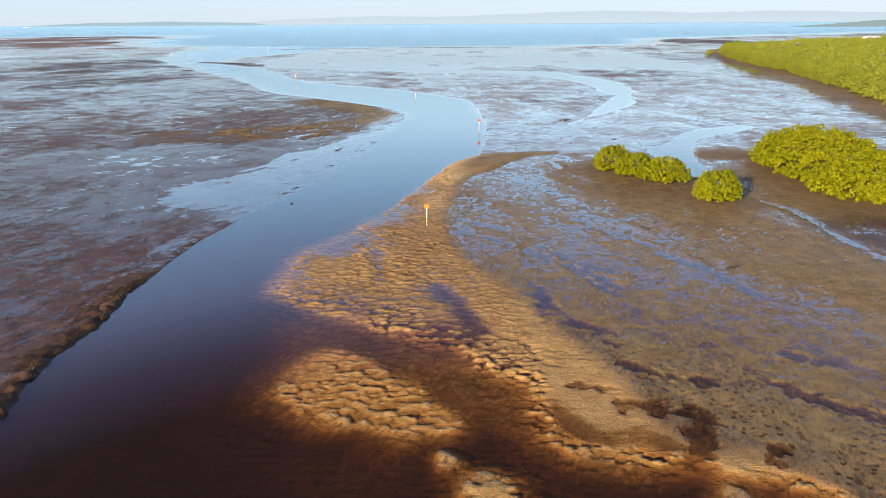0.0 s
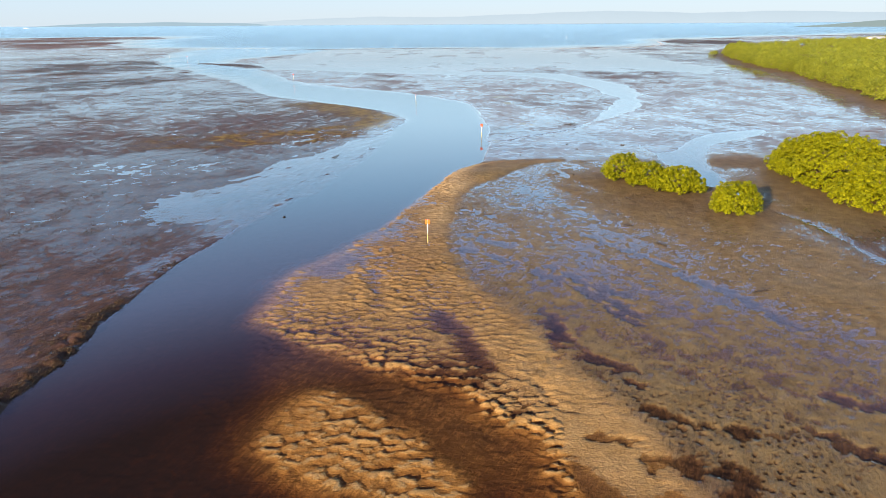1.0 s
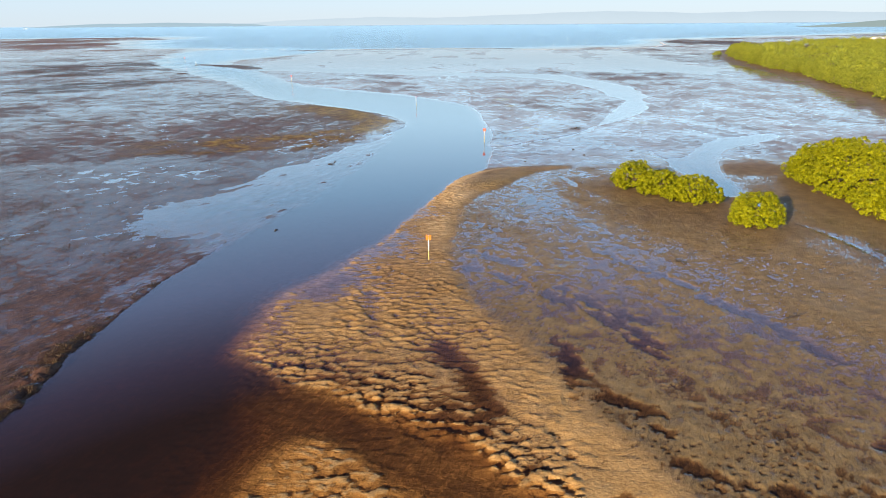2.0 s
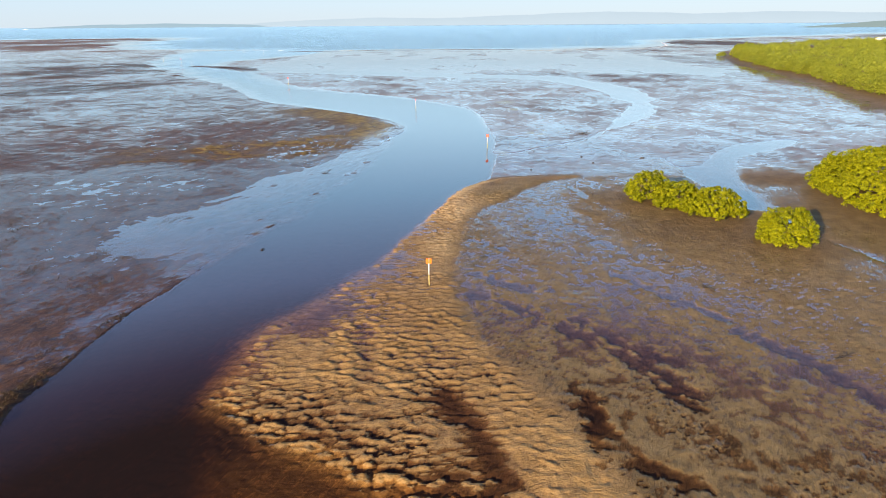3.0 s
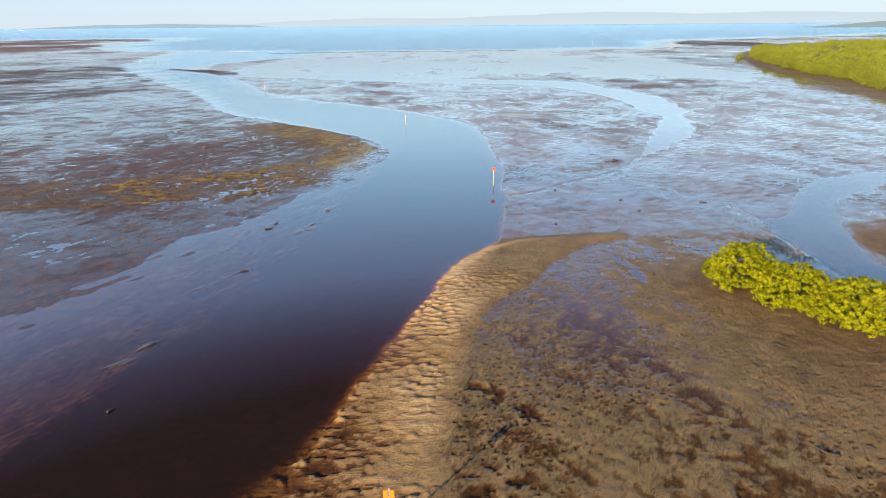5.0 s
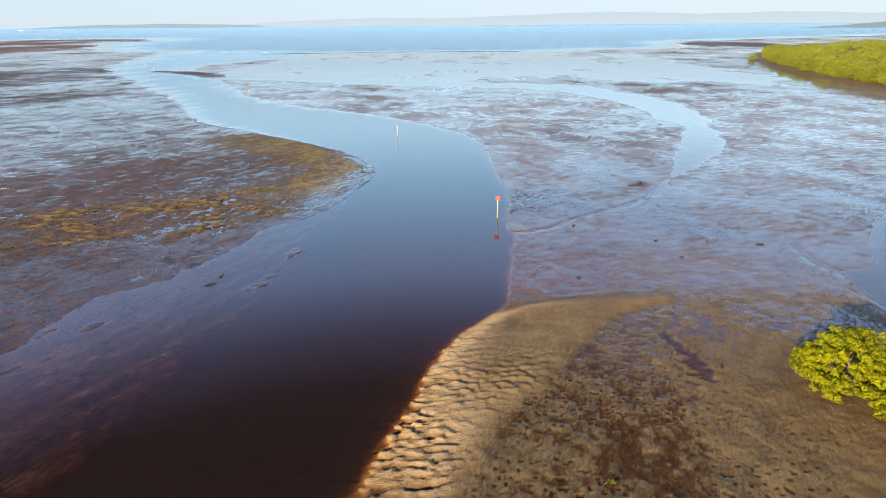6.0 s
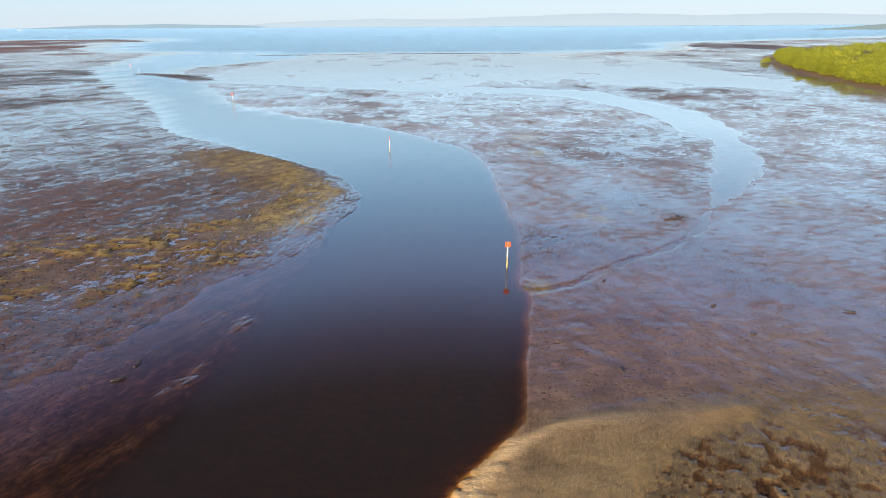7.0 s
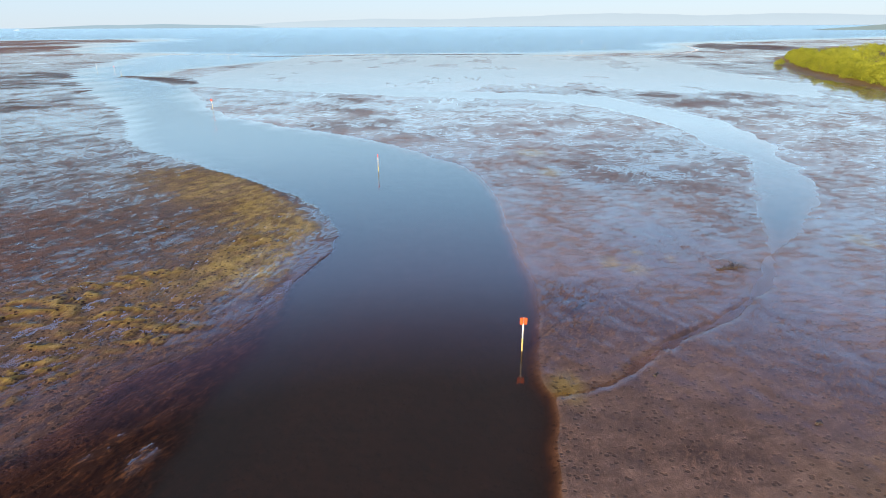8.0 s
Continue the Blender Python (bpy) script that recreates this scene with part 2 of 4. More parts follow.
def line_dist(x, y, pts):
    """Distance to an open line."""
    d2 = np.full(x.shape, 1e12)
    pts = [Vector(p) for p in pts]
    for a, b in zip(pts, pts[1:]):
        e = b - a
        h = np.clip(((x - a.x) * e.x + (y - a.y) * e.y) / max(e.length_squared, 1e-9), 0, 1)
        d2 = np.minimum(d2, (x - a.x - h * e.x) ** 2 + (y - a.y - h * e.y) ** 2)
    return np.sqrt(d2)


def rounded(pts, rounds=2, closed=True):
    """Cuts the corners of an outline, so that it runs in curves."""
    for _ in range(rounds):
        ends = pts[1:] + pts[:1] if closed else pts[1:]
        cut = []
        for (ax, ay), (bx, by) in zip(pts, ends):
            cut += [(ax * 0.75 + bx * 0.25, ay * 0.75 + by * 0.25), (ax * 0.25 + bx * 0.75, ay * 0.25 + by * 0.75)]
        pts = cut if closed else [pts[0]] + cut + [pts[-1]]
    return pts


CREEK_LEFT = [(-27, -60), (-27, 10), (-28.5, 29), (-30.2, 36), (-29, 43), (-30.3, 50), (-29.5, 57), (-27.5, 68), (-24, 80), (-19, 94), (-16, 113),
              (-14, 126), (-13, 136), (-11.8, 146), (-10.5, 156), (-11, 161), (-17, 171), (-26, 180), (-45, 198), (-57, 207), (-69, 224), (-86, 256),
              (-120, 305), (-165, 362), (-195, 415), (-215, 480), (-260, 640)]
CREEK_RIGHT = [(-90, 640), (-120, 470), (-150, 410), (-112, 352), (-98, 326), (-80, 290), (-58, 252), (-38, 237), (-16, 221), (-1, 204), (8, 190),
               (10.7, 176), (10.6, 161), (11, 149), (11.4, 142), (10.4, 134), (9.8, 128.5), (10.3, 125.4), (9.5, 121), (8.6, 115), (7.2, 109), (5.0, 105),
               (1.8, 101.2), (-0.3, 95.6), (-1.6, 90), (-4.0, 83), (-5.7, 76.5), (-7, 71.5), (-9.6, 66.2), (-12, 61.5), (-15, 57.5), (-15.4, 53.5), (-15.8, 49.2),
               (-14.1, 48.1), (-11.8, 47.2), (-9.4, 45.5), (-7.2, 44.2), (-5.1, 42.9), (-3.6, 41.9), (-1.2, 40.7), (1.6, 40.2), (2.8, 37.5), (4, 35.9), (5.6, 35.2),
               (7.1, 35.2), (6.9, 33.1), (7, 31.2), (7.2, 29.5), (7.9, 28.3), (9.3, 27.6), (12.8, 26.9), (15, 26.9), (16.7, 25.6), (19, 26.4), (20, 25.3),
               (22.3, 23.5), (27, 16), (30, -60)]
LOBE = [(-11.8, 32.8), (-11.2, 36.1), (-9.5, 39.0), (-6.3, 37.6), (-4.3, 34.8), (-1.6, 33.4), (-0.8, 31.5), (1.2, 30.1), (0.5, 28.9), (-0.9, 28.5), (-3.1, 28.8),
        (-5.4, 30), (-7.2, 29.9), (-9.8, 31.4)]
BAR = [(-18, 49), (-17, 55), (-17, 58), (-12, 65), (-8, 74), (-5, 84), (-2, 92), (-1, 97), (2, 103.5), (4.5, 107), (9, 108), (17, 109.4), (24, 110), (15, 106), (9, 97.5),
       (5.5, 92.5), (3, 88), (1.6, 81), (1.0, 74), (1.6, 66), (1.8, 60), (3.5, 55), (6, 50), (8.5, 45), (9, 40), (13.5, 34), (14, 28), (20, 27), (22, 23), (12, 25), (5.5, 28),
       (5.5, 33.5), (2, 35.5), (0, 39), (-6, 41.5), (-13, 46)]
TONGUE = [(-3, 60), (-3, 82), (0, 92), (6, 106), (17, 109), (26, 111), (34, 110), (36, 84), (48, 62), (56, 30), (40, 10), (22, 22), (12, 30), (6, 50)]
STREAM = [(-100, 346), (-36, 318), (6, 300), (43, 292), (56, 268), (64, 243), (66, 222), (62, 198), (55, 179), (45, 162), (36, 149), (33.8, 144.4), (27.3, 137.6),
          (22.8, 134.8), (19.9, 133.1), (17.4, 130.7), (14.6, 128.2), (12.4, 127.2), (10, 126.6)]
POOL = [(41, 112), (42.6, 115), (44.3, 114), (51.4, 122.7), (56.5, 130.3), (68, 137), (76, 139), (68, 131), (60, 126.3), (56.7, 124.2), (53.1, 121.1), (49.8, 113.9), (46.5, 104.5),
        (45.5, 98.6), (44.8, 93), (43, 90), (40.3, 91), (40.9, 95.3), (41, 106.8)]
POOLS = [([(3.2, 79.7), (4.5, 78.3), (6.6, 76.1)], 0.8), ([(2.3, 70.3), (3.7, 69.3), (5.4, 67.6), (7.7, 66.2)], 0.9), ([(1.6, 65.4), (3.3, 64.7), (5.2, 63.3), (6.8, 61.8), (10.3, 58), (14.5, 53.2), (16.9, 48.9)], 0.85),
         ([(3.5, 71.6), (4.7, 70.9)], 0.5), ([(8.3, 51.3), (9.5, 48.9), (9.7, 46.2)], 0.8), ([(19.3, 102.5), (20.2, 100), (20.4, 96.8)], 0.9),
         ([(12, 31.2), (14.8, 30.7), (16.8, 30.2), (16, 28.6), (15.4, 26.5)], 0.95), ([(13.9, 36.6), (14.6, 35.4), (16.3, 34.4), (18.6, 34.0)], 0.8), ([(13.2, 39.3), (14.6, 38.7)], 0.45),
         ([(10.9, 42.7), (13.6, 41)], 0.65), ([(8.9, 48.6), (9.7, 46), (8.7, 44.3)], 0.8), ([(14.4, 51), (15.3, 49.3), (16.9, 47.6)], 0.8), ([(8.5, 42.5), (6.7, 39.2), (7.2, 37.2)], 0.7),
         ([(9.4, 33.7), (12.2, 33.2)], 0.55), ([(19.4, 26.5), (20.3, 27.4)], 0.8), ([(11.3, 60.3), (12.8, 58), (14.2, 55.8), (17, 53.5)], 0.9),
         ([(24, 58), (27, 54), (30, 47)], 0.9), ([(17, 70), (21, 64), (24, 60)], 0.8), ([(24, 33), (27, 30.5), (30, 29)], 0.8), ([(26, 38), (29, 36)], 0.7)]
GULLY = [(36, 149), (33.8, 144.4), (27.3, 137.6), (22.8, 134.8), (19.9, 133.1), (17.4, 130.7), (14.6, 128.2), (12.4, 127.2), (9.6, 126.4)]
RILL = [(40.8, 122), (40, 117), (41.5, 114), (44, 100), (44, 90), (44, 80.5), (46.8, 72.4), (47.1, 66.8), (47, 57.5), (50, 45)]
SEA_EDGE = [(-2600, 1400), (-900, 1000), (-560, 1150), (-430, 1010), (-470, 860), (-330, 640), (-225, 575), (-138, 535), (-16, 552), (80, 545), (200, 578), (262, 690), (262, 735),
            (324, 800), (470, 880), (760, 1060), (1500, 1400), (4800, 2600)]
SEA = SEA_EDGE + [(5200, 5200), (-5200, 5200), (-5200, 1500)]
FOREST = [(131, 160), (135, 172), (150, 218), (168, 286), (178, 350), (204, 430), (245, 512), (330, 575), (480, 660), (560, 620), (420, 440), (280, 300), (200, 190), (160, 150)]


def land(x, y):
    """Height over the still water, and what covers the ground, at places x, y."""
    big, small = fbm(x / 9, y / 9, 3), fbm(x / 1.7 + 50, y / 1.7, 3)
    wob = 1.2 * big + 0.35 * small
    creek = inside(x, y, rounded(CREEK_LEFT + CREEK_RIGHT, 1)) + wob * (0.25 + 0.004 * y) * (1 - 0.6 * step(104, 112, y) * step(0, 6, x) * step(230, 190, y))
    lobe = inside(x, y, rounded(LOBE)) + 0.5 * wob
    bar = inside(x, y, rounded(BAR)) + 0.6 * wob
    tongue = inside(x, y, rounded(TONGUE)) + 1.5 * wob
    stream = line_dist(x, y, rounded(STREAM, 2, False)) + 1.0 * wob + 3.0 * fbm(x / 14 + 5, y / 22, 4, 0.6) * step(150, 190, y)
    pool = inside(x, y, rounded(POOL)) + 0.6 * wob
    rill = line_dist(x, y, rounded(RILL, 2, False)) + 0.3 * wob
    sea = inside(x, y, SEA) + 25 * fbm(x / 140, y / 60, 4) * step(300, 600, y)
    bank = x - np.interp(y, [0, 60, 100, 160, 170, 260, 500], [-27, -27, -16, -11, -17, -86, -215])
    left, beside = step(-2, -10, bank), step(7, 3, bank)

    # open flats: low lumps and streaks that break the film of water into small patches
    xs, ys = x * 0.9 + y * 0.44, -x * 0.44 + y * 0.9
    along = fbm((x * 0.83 - y * 0.55) / 1.1, (x * 0.55 + y * 0.83) / 4.2, 4, 0.62)
    across = fbm(xs / 2.4, ys / 9.0, 4, 0.55)
    lumps = fbm(x / 0.75, y / 0.75 + 8, 2, 0.6)
    wide = fbm(x / 26 + 9, y / 26, 3)
    flat = np.where(left > 0.5, 0.034 + 0.022 * along + 0.026 * wide + 0.014 * lumps, 0.030 + 0.018 * across + 0.022 * wide + 0.012 * lumps)
    far = step(150, 330, y)
    broad = fbm(x / 26, y / 40, 6, 0.66)
    flat = flat * (1 - far) + far * (0.014 + 0.038 * broad + 0.012 * along)
    flat = flat + 0.006 * left * far - 0.045 * step(300, 335, y + 0.12 * x) * step(560, 480, y) * step(-130, -90, x) * step(210, 120, x)
    # sand: tongue-shaped ripples, each rising gently away from the sun to a steep crescent lee
    warp = fbm(x / 3.2, y / 2.6 + 30, 3)
    f1, ox, oy = cells(x / 1.10 + 0.45 * warp + 0.15 * y, y / 0.80 - 0.12 * x + 0.40 * warp)
    f2, px, py = cells(x / 0.66 + 40 + 0.3 * warp, y / 0.52 + 0.12 * x)
    scales = 0.60 * (oy + 0.30 * ox) - 0.25 * f1 + 0.42 * (0.9 * (py + 0.3 * px) - 0.5 * f2) + 0.16
    ph = (y * 0.95 - x * 0.22) / 0.95 + 1.2 * warp + 0.6 * small
    crest = ph - np.floor(ph)
    crest = np.where(crest < 0.80, crest / 0.80, (1 - crest) / 0.20)
    ripple = (0.95 * scales + 0.30 * (crest - 0.5) * np.clip(0.7 + 1.2 * small, 0, 1.4)) * np.clip(0.85 + 0.7 * fbm(x / 4 + 7, y / 4, 2), 0.35, 1.3)
    ph2 = (y * 0.97 + x * 0.25) / 1.5 + 1.3 * warp
    crest2 = 0.5 + 0.5 * np.sin(6.283 * ph2)
    on_bar, on_lobe = step(-1.2, 1.5, bar), step(-1.2, 1.0, lobe)
    shore = -creek                                       # metres in from the creek
    hollow = np.clip(step(2.2, 0.5, line_dist(x, y, [(-7.6, 58.4), (-6.8, 55), (-6.2, 51.6)]) * 1.15 + 0.8 * wob) + step(1.7, 0.4, line_dist(x, y, [(-0.6, 49.4), (1.4, 46), (3.3, 41.6)]) + 0.6 * wob)
                     + step(0.9, 0.2, line_dist(x, y, [(-3.5, 40.9), (0, 39.9), (2.2, 39.2)]) + 0.4 * wob), 0, 1)
    smooth = np.clip(step(96, 103, y) + 0.55 * step(38, 33, y) * step(6, 8, x) + 0.55 * step(5, 9, x) * step(60, 50, y), 0, 0.86)
    smooth = np.clip(smooth - 0.5 * step(3.5, 0.8, shore) * step(80, 88, y), 0.0, 1)
    body = -0.012 + 0.085 * step(0.0, 5.5, shore + 1.5 * small) + 0.15 * step(84, 97, y) * step(0, 3, shore) + 0.05 * fbm(x / 6, y / 6 + 5, 2) - 0.095 * hollow
    body = body + 0.05 * step(66, 84, y)
    body = np.where((y < 44) & (x > 5), body + 0.03, body)
    z = flat * (1 - on_bar) + on_bar * body + 0.21 * ripple * np.maximum(on_bar * (1 - smooth) * (1 - 0.25 * hollow), 0.95 * on_lobe)
    # tongue of muddy sand: puddled, dimpled with pits and cut by shallow pools
    on_t = step(-3, 4, tongue) * (1 - on_bar)
    hole, _, _ = cells(x / 0.80 + 0.2 * warp, y / 0.72)
    some = np.clip(0.75 + 1.6 * fbm(x / 5, y / 5, 2), 0, 1)
    pit = (step(0.22, 0.09, hole) - 0.40 * step(0.42, 0.28, hole) * step(0.18, 0.28, hole)) * some
    puddle = fbm(x / 0.62 + 0.5 * warp, y / 0.60 + 0.25 * x + 44, 3, 0.58)
    sodden = step(-0.25, 0.45, fbm(xs / 5 + 3, ys / 14, 3) + 0.35 * step(34, 12, np.hypot(x - 14, (y - 84) * 0.8)))
    dry = np.clip(step(11, 4, np.abs((x - 26.5) * 0.75 + (y - 83.4) * 0.66)) * step(16, 21, x) * step(62, 70, y) + step(14, 7, np.hypot(x - 42, (y - 62) * 0.5)), 0, 1)
    z = z * (1 - on_t) + on_t * (0.030 + 0.042 * puddle + 0.012 * ripple - 0.10 * pit + 0.030 * np.clip(across, -1, 0.3) - 0.026 * sodden + 0.05 * dry * (1 - sodden * 0.6) + 0.01 * small)
    for way, girth in POOLS:
        z = z - 0.085 * step(girth, girth * 0.55, line_dist(x, y, way) + 0.65 * puddle + 0.35 * small + 0.1)
    lip = line_dist(x, y, [(1, 98), (5, 105), (9, 107.3), (17, 108.9), (24, 110)])
    z = z + 0.12 * step(2.2, 0.3, lip + 0.5 * wob) * step(22, 8, x) * (creek < 0.5)
    # right bank past the tongue: smooth damp mud, pitted by the water
    past = step(108, 112, y) * step(175, 140, y) * (1 - left) * step(60, 40, x)
    z = z + past * (0.006 - 0.05 * pit * step(7, 2, shore) * step(150, 118, y) + 0.02 * small * step(9, 3, shore))
    # left bank by the creek: small ripples at the point, humps of weedy sand behind it, pits, and a sunken shelf
    point = step(15, 5, shore + 2.5 * wob) * step(139, 147, y) * step(200, 180, y) * step(0, -3, bank)
    heaps = step(11, 4, line_dist(x, y, [(-15, 154), (-21, 145), (-31, 136), (-44, 131), (-62, 128)]) + 2.5 * wob + 3.5 * along) * step(-2, -8, bank) * step(-80, -48, x + 6 * along)
    lb = np.clip(np.maximum(point, heaps), 0, 1)
    hump = step(0.40, 0.66, crest2 * np.clip(0.72 + 1.0 * fbm(x / 1.9, y / 1.0 + 3, 3), 0, 1.3)) * np.clip(0.75 + 1.3 * fbm(x / 7, y / 7 + 40, 2), 0, 1)
    z = z + heaps * (0.22 * hump - 0.012 - 0.09 * pit * (1 - 0.7 * hump)) + point * (0.035 + 0.10 * ripple + 0.03 * hump)
    z = z - 0.05 * left * pit * step(110, 125, y) * step(185, 160, y) * (1 - lb)
    z = z - beside * 0.16 * step(np.interp(y, [60, 85, 110, 135, 150], [-24, -26, -15, -5, -1]), -1, creek + 1.2 * wob) * step(68, 90, y) * step(150, 130, y) * (0.72 + 0.9 * along + 0.3 * lumps)
    # ragged scarp along the near left bank
    scarp = step(-4.2, -0.6, creek - 1.2 * wob) * beside * step(55, 47, y) * (creek < 0.2)
    z = z + scarp * (0.14 + 0.34 * np.clip(fbm(x / 0.8, y / 0.8, 3), -0.4, 1))
    # water ways
    dc = np.maximum(creek, 0)
    shelf = np.where(beside > 0.5, np.interp(y, [57, 64, 90, 130, 145, 170], [0.35, 1.2, 3.0, 3.0, 1.0, 1.0]), np.interp(y, [25, 38, 46, 56, 66, 80, 105, 125, 165, 215], [3.4, 5.0, 4.8, 4.4, 3.6, 1.5, 1.1, 1.8, 1.8, 5.0]))
    shelf = np.where(beside > 0.5, shelf, shelf * (1 + 0.35 * fbm(x / 5, y / 5, 2)))
    mid = np.interp(y, [20, 60, 110], [0.95, 1.4, 1.8])
    bed = -mid * (1 - np.exp(-(dc / (shelf * 1.8)) ** 1.8)) + np.where(beside > 0.5, 0.05, 0.34) * ripple * np.exp(-dc / 2.6) * step(110, 100, y) * step(-0.3, 0.6, creek)
    z = np.where(creek > 0, np.where(z > 0, np.minimum(z * np.exp(-dc / 1.6), 0.09), z) + bed, z)
    # the lone lobe of sand, its apron, and the shallow cut behind it
    apron = np.where(lobe > -8, -0.03 - (0.085 + 0.05 * step(33, 28, y)) * np.clip(-lobe, 0, 9) + 0.015 * on_lobe + 0.22 * ripple * (0.3 + 0.7 * on_lobe) * step(-5, -1, lobe), -9)
    z = np.maximum(z, np.where(creek > -0.5, apron, -9))
    cut = step(6.0, 1.2, line_dist(x, y, [(-12.5, 43.6), (-10.5, 42.4), (-3.7, 36.9), (2.6, 33.1), (5.6, 31.5)]))
    z = np.where((lobe < 0.3) & (creek > 0), z * (1 - cut) + cut * np.maximum(z, -0.12 + 0.09 * ripple + 0.05 * big), z)
    z = np.where((y < 34) & (creek > 0) & (x > -6), np.maximum(z, -0.34 + 0.16 * big + 0.04 * ripple + 0.05 * small), z)
    for cx, cy, r, tall in ((0.1, 26.4, 0.9, 0.06), (2.6, 24.0, 1.7, 0.10), (16, 23.4, 1.2, 0.06), (5.6, 22.4, 1.5, 0.08)):
        z = np.maximum(z, -0.32 + (0.29 + tall) * step(r * 2.4, r * 0.2, np.hypot(x - cx, (y - cy) * 1.3) + 0.9 * small + 0.4 * big) + 0.10 * ripple)
    z = z - np.interp(y, [140, 165], [0.05, 0.14]) * step(2.5, 0.0, stream - np.interp(y, [126, 150, 165, 185, 210, 290], [-1.7, -1.1, 0.8, 2.3, 4.2, 7.5]))
    gully = line_dist(x, y, rounded(GULLY, 2, False)) + 0.25 * small
    z = z - 0.045 * step(0.55, 0.10, gully) + 0.012 * step(1.1, 0.7, gully) * step(0.4, 0.7, gully) * (creek < -0.5)
    z = z - 0.14 * step(-1.2, 1.0, pool) - 0.055 * step(0.9, 0.2, rill)
    yw = y + 70 * fbm(x / 50, y / 50 + 7, 3)
    grass = left * step(225, 290, yw) * step(430, 370, yw) * step(-0.20, 0.30, fbm(x / 32, y / 60 + 4, 5, 0.66) + 0.7 * fbm(x / 9, y / 14, 4, 0.66))
    ridges = far * step(-0.05, 0.35, fbm(x / 26 + 60, y / 45, 6, 0.66)) * (1 - left) * (sea < -5) * (creek < -2)
    z = z + 0.06 * grass * (0.4 + 0.6 * lumps) + 0.03 * ridges
    rough = 6 * fbm(x / 18, y / 30, 4, 0.6)
    shoal = step(26, 8, line_dist(x, y, [(-142, 556), (-60, 572), (-16, 578), (60, 572)]) * 1.6 + rough) + step(20, 6, line_dist(x, y, [(-150, 379), (-124, 364), (-106, 342)]) * 1.5 + rough)
    shoal = np.clip(shoal + step(70, 40, np.hypot(x - 305, (y - 700) * 0.55) + 2 * rough), 0, 1)
    rise = inside(x, y, FOREST)
    z = z + 0.35 * step(-14, 8, rise)
    under = 0
    for cx, cy, r in ((38.8, 80, 6), (29, 95, 6), (35, 88, 6), (62, 92, 15), (30, 84, 5), (54, 108, 6)):
        under = np.maximum(under, step(r + 4, r * 0.4, np.hypot(x - cx, y - cy) + 2 * wob) * (1 - step(-2, 0, pool)))
    z = z + 0.07 * under
    z = np.where(sea > 0, np.minimum(z, 0.05) - 2.5 * (1 - np.exp(-np.maximum(sea, 0) / 60)), z)
    z = np.where(shoal > 0.02, np.maximum(z, -0.3 + 0.36 * shoal + 0.03 * fbm(x / 12, y / 20, 3)), z)
    spit = step(-260, -330, x) * step(540, 640, y) * (sea < 0) * step(-0.25, 0.25, fbm(x / 70, y / 90 + 2, 5, 0.66))
    z = z + 0.05 * spit
    # what covers it
    patch = 0
    for cx, cy, r in ((11.0, 127.3, 1.6), (19.4, 203.5, 3.2), (20.4, 188, 2.2), (20, 149.3, 1.6), (22, 147.5, 1.7), (26.5, 150, 1.2), (50.5, 155.7, 1.8), (23.5, 152, 1.2)):
        patch = np.maximum(patch, step(r * 1.2, r * 0.3, np.hypot(x - cx, (y - cy) * 0.75) + 0.6 * wob))
    golden = np.maximum(on_bar, on_lobe)
    silted = step(84, 66, y) * on_t
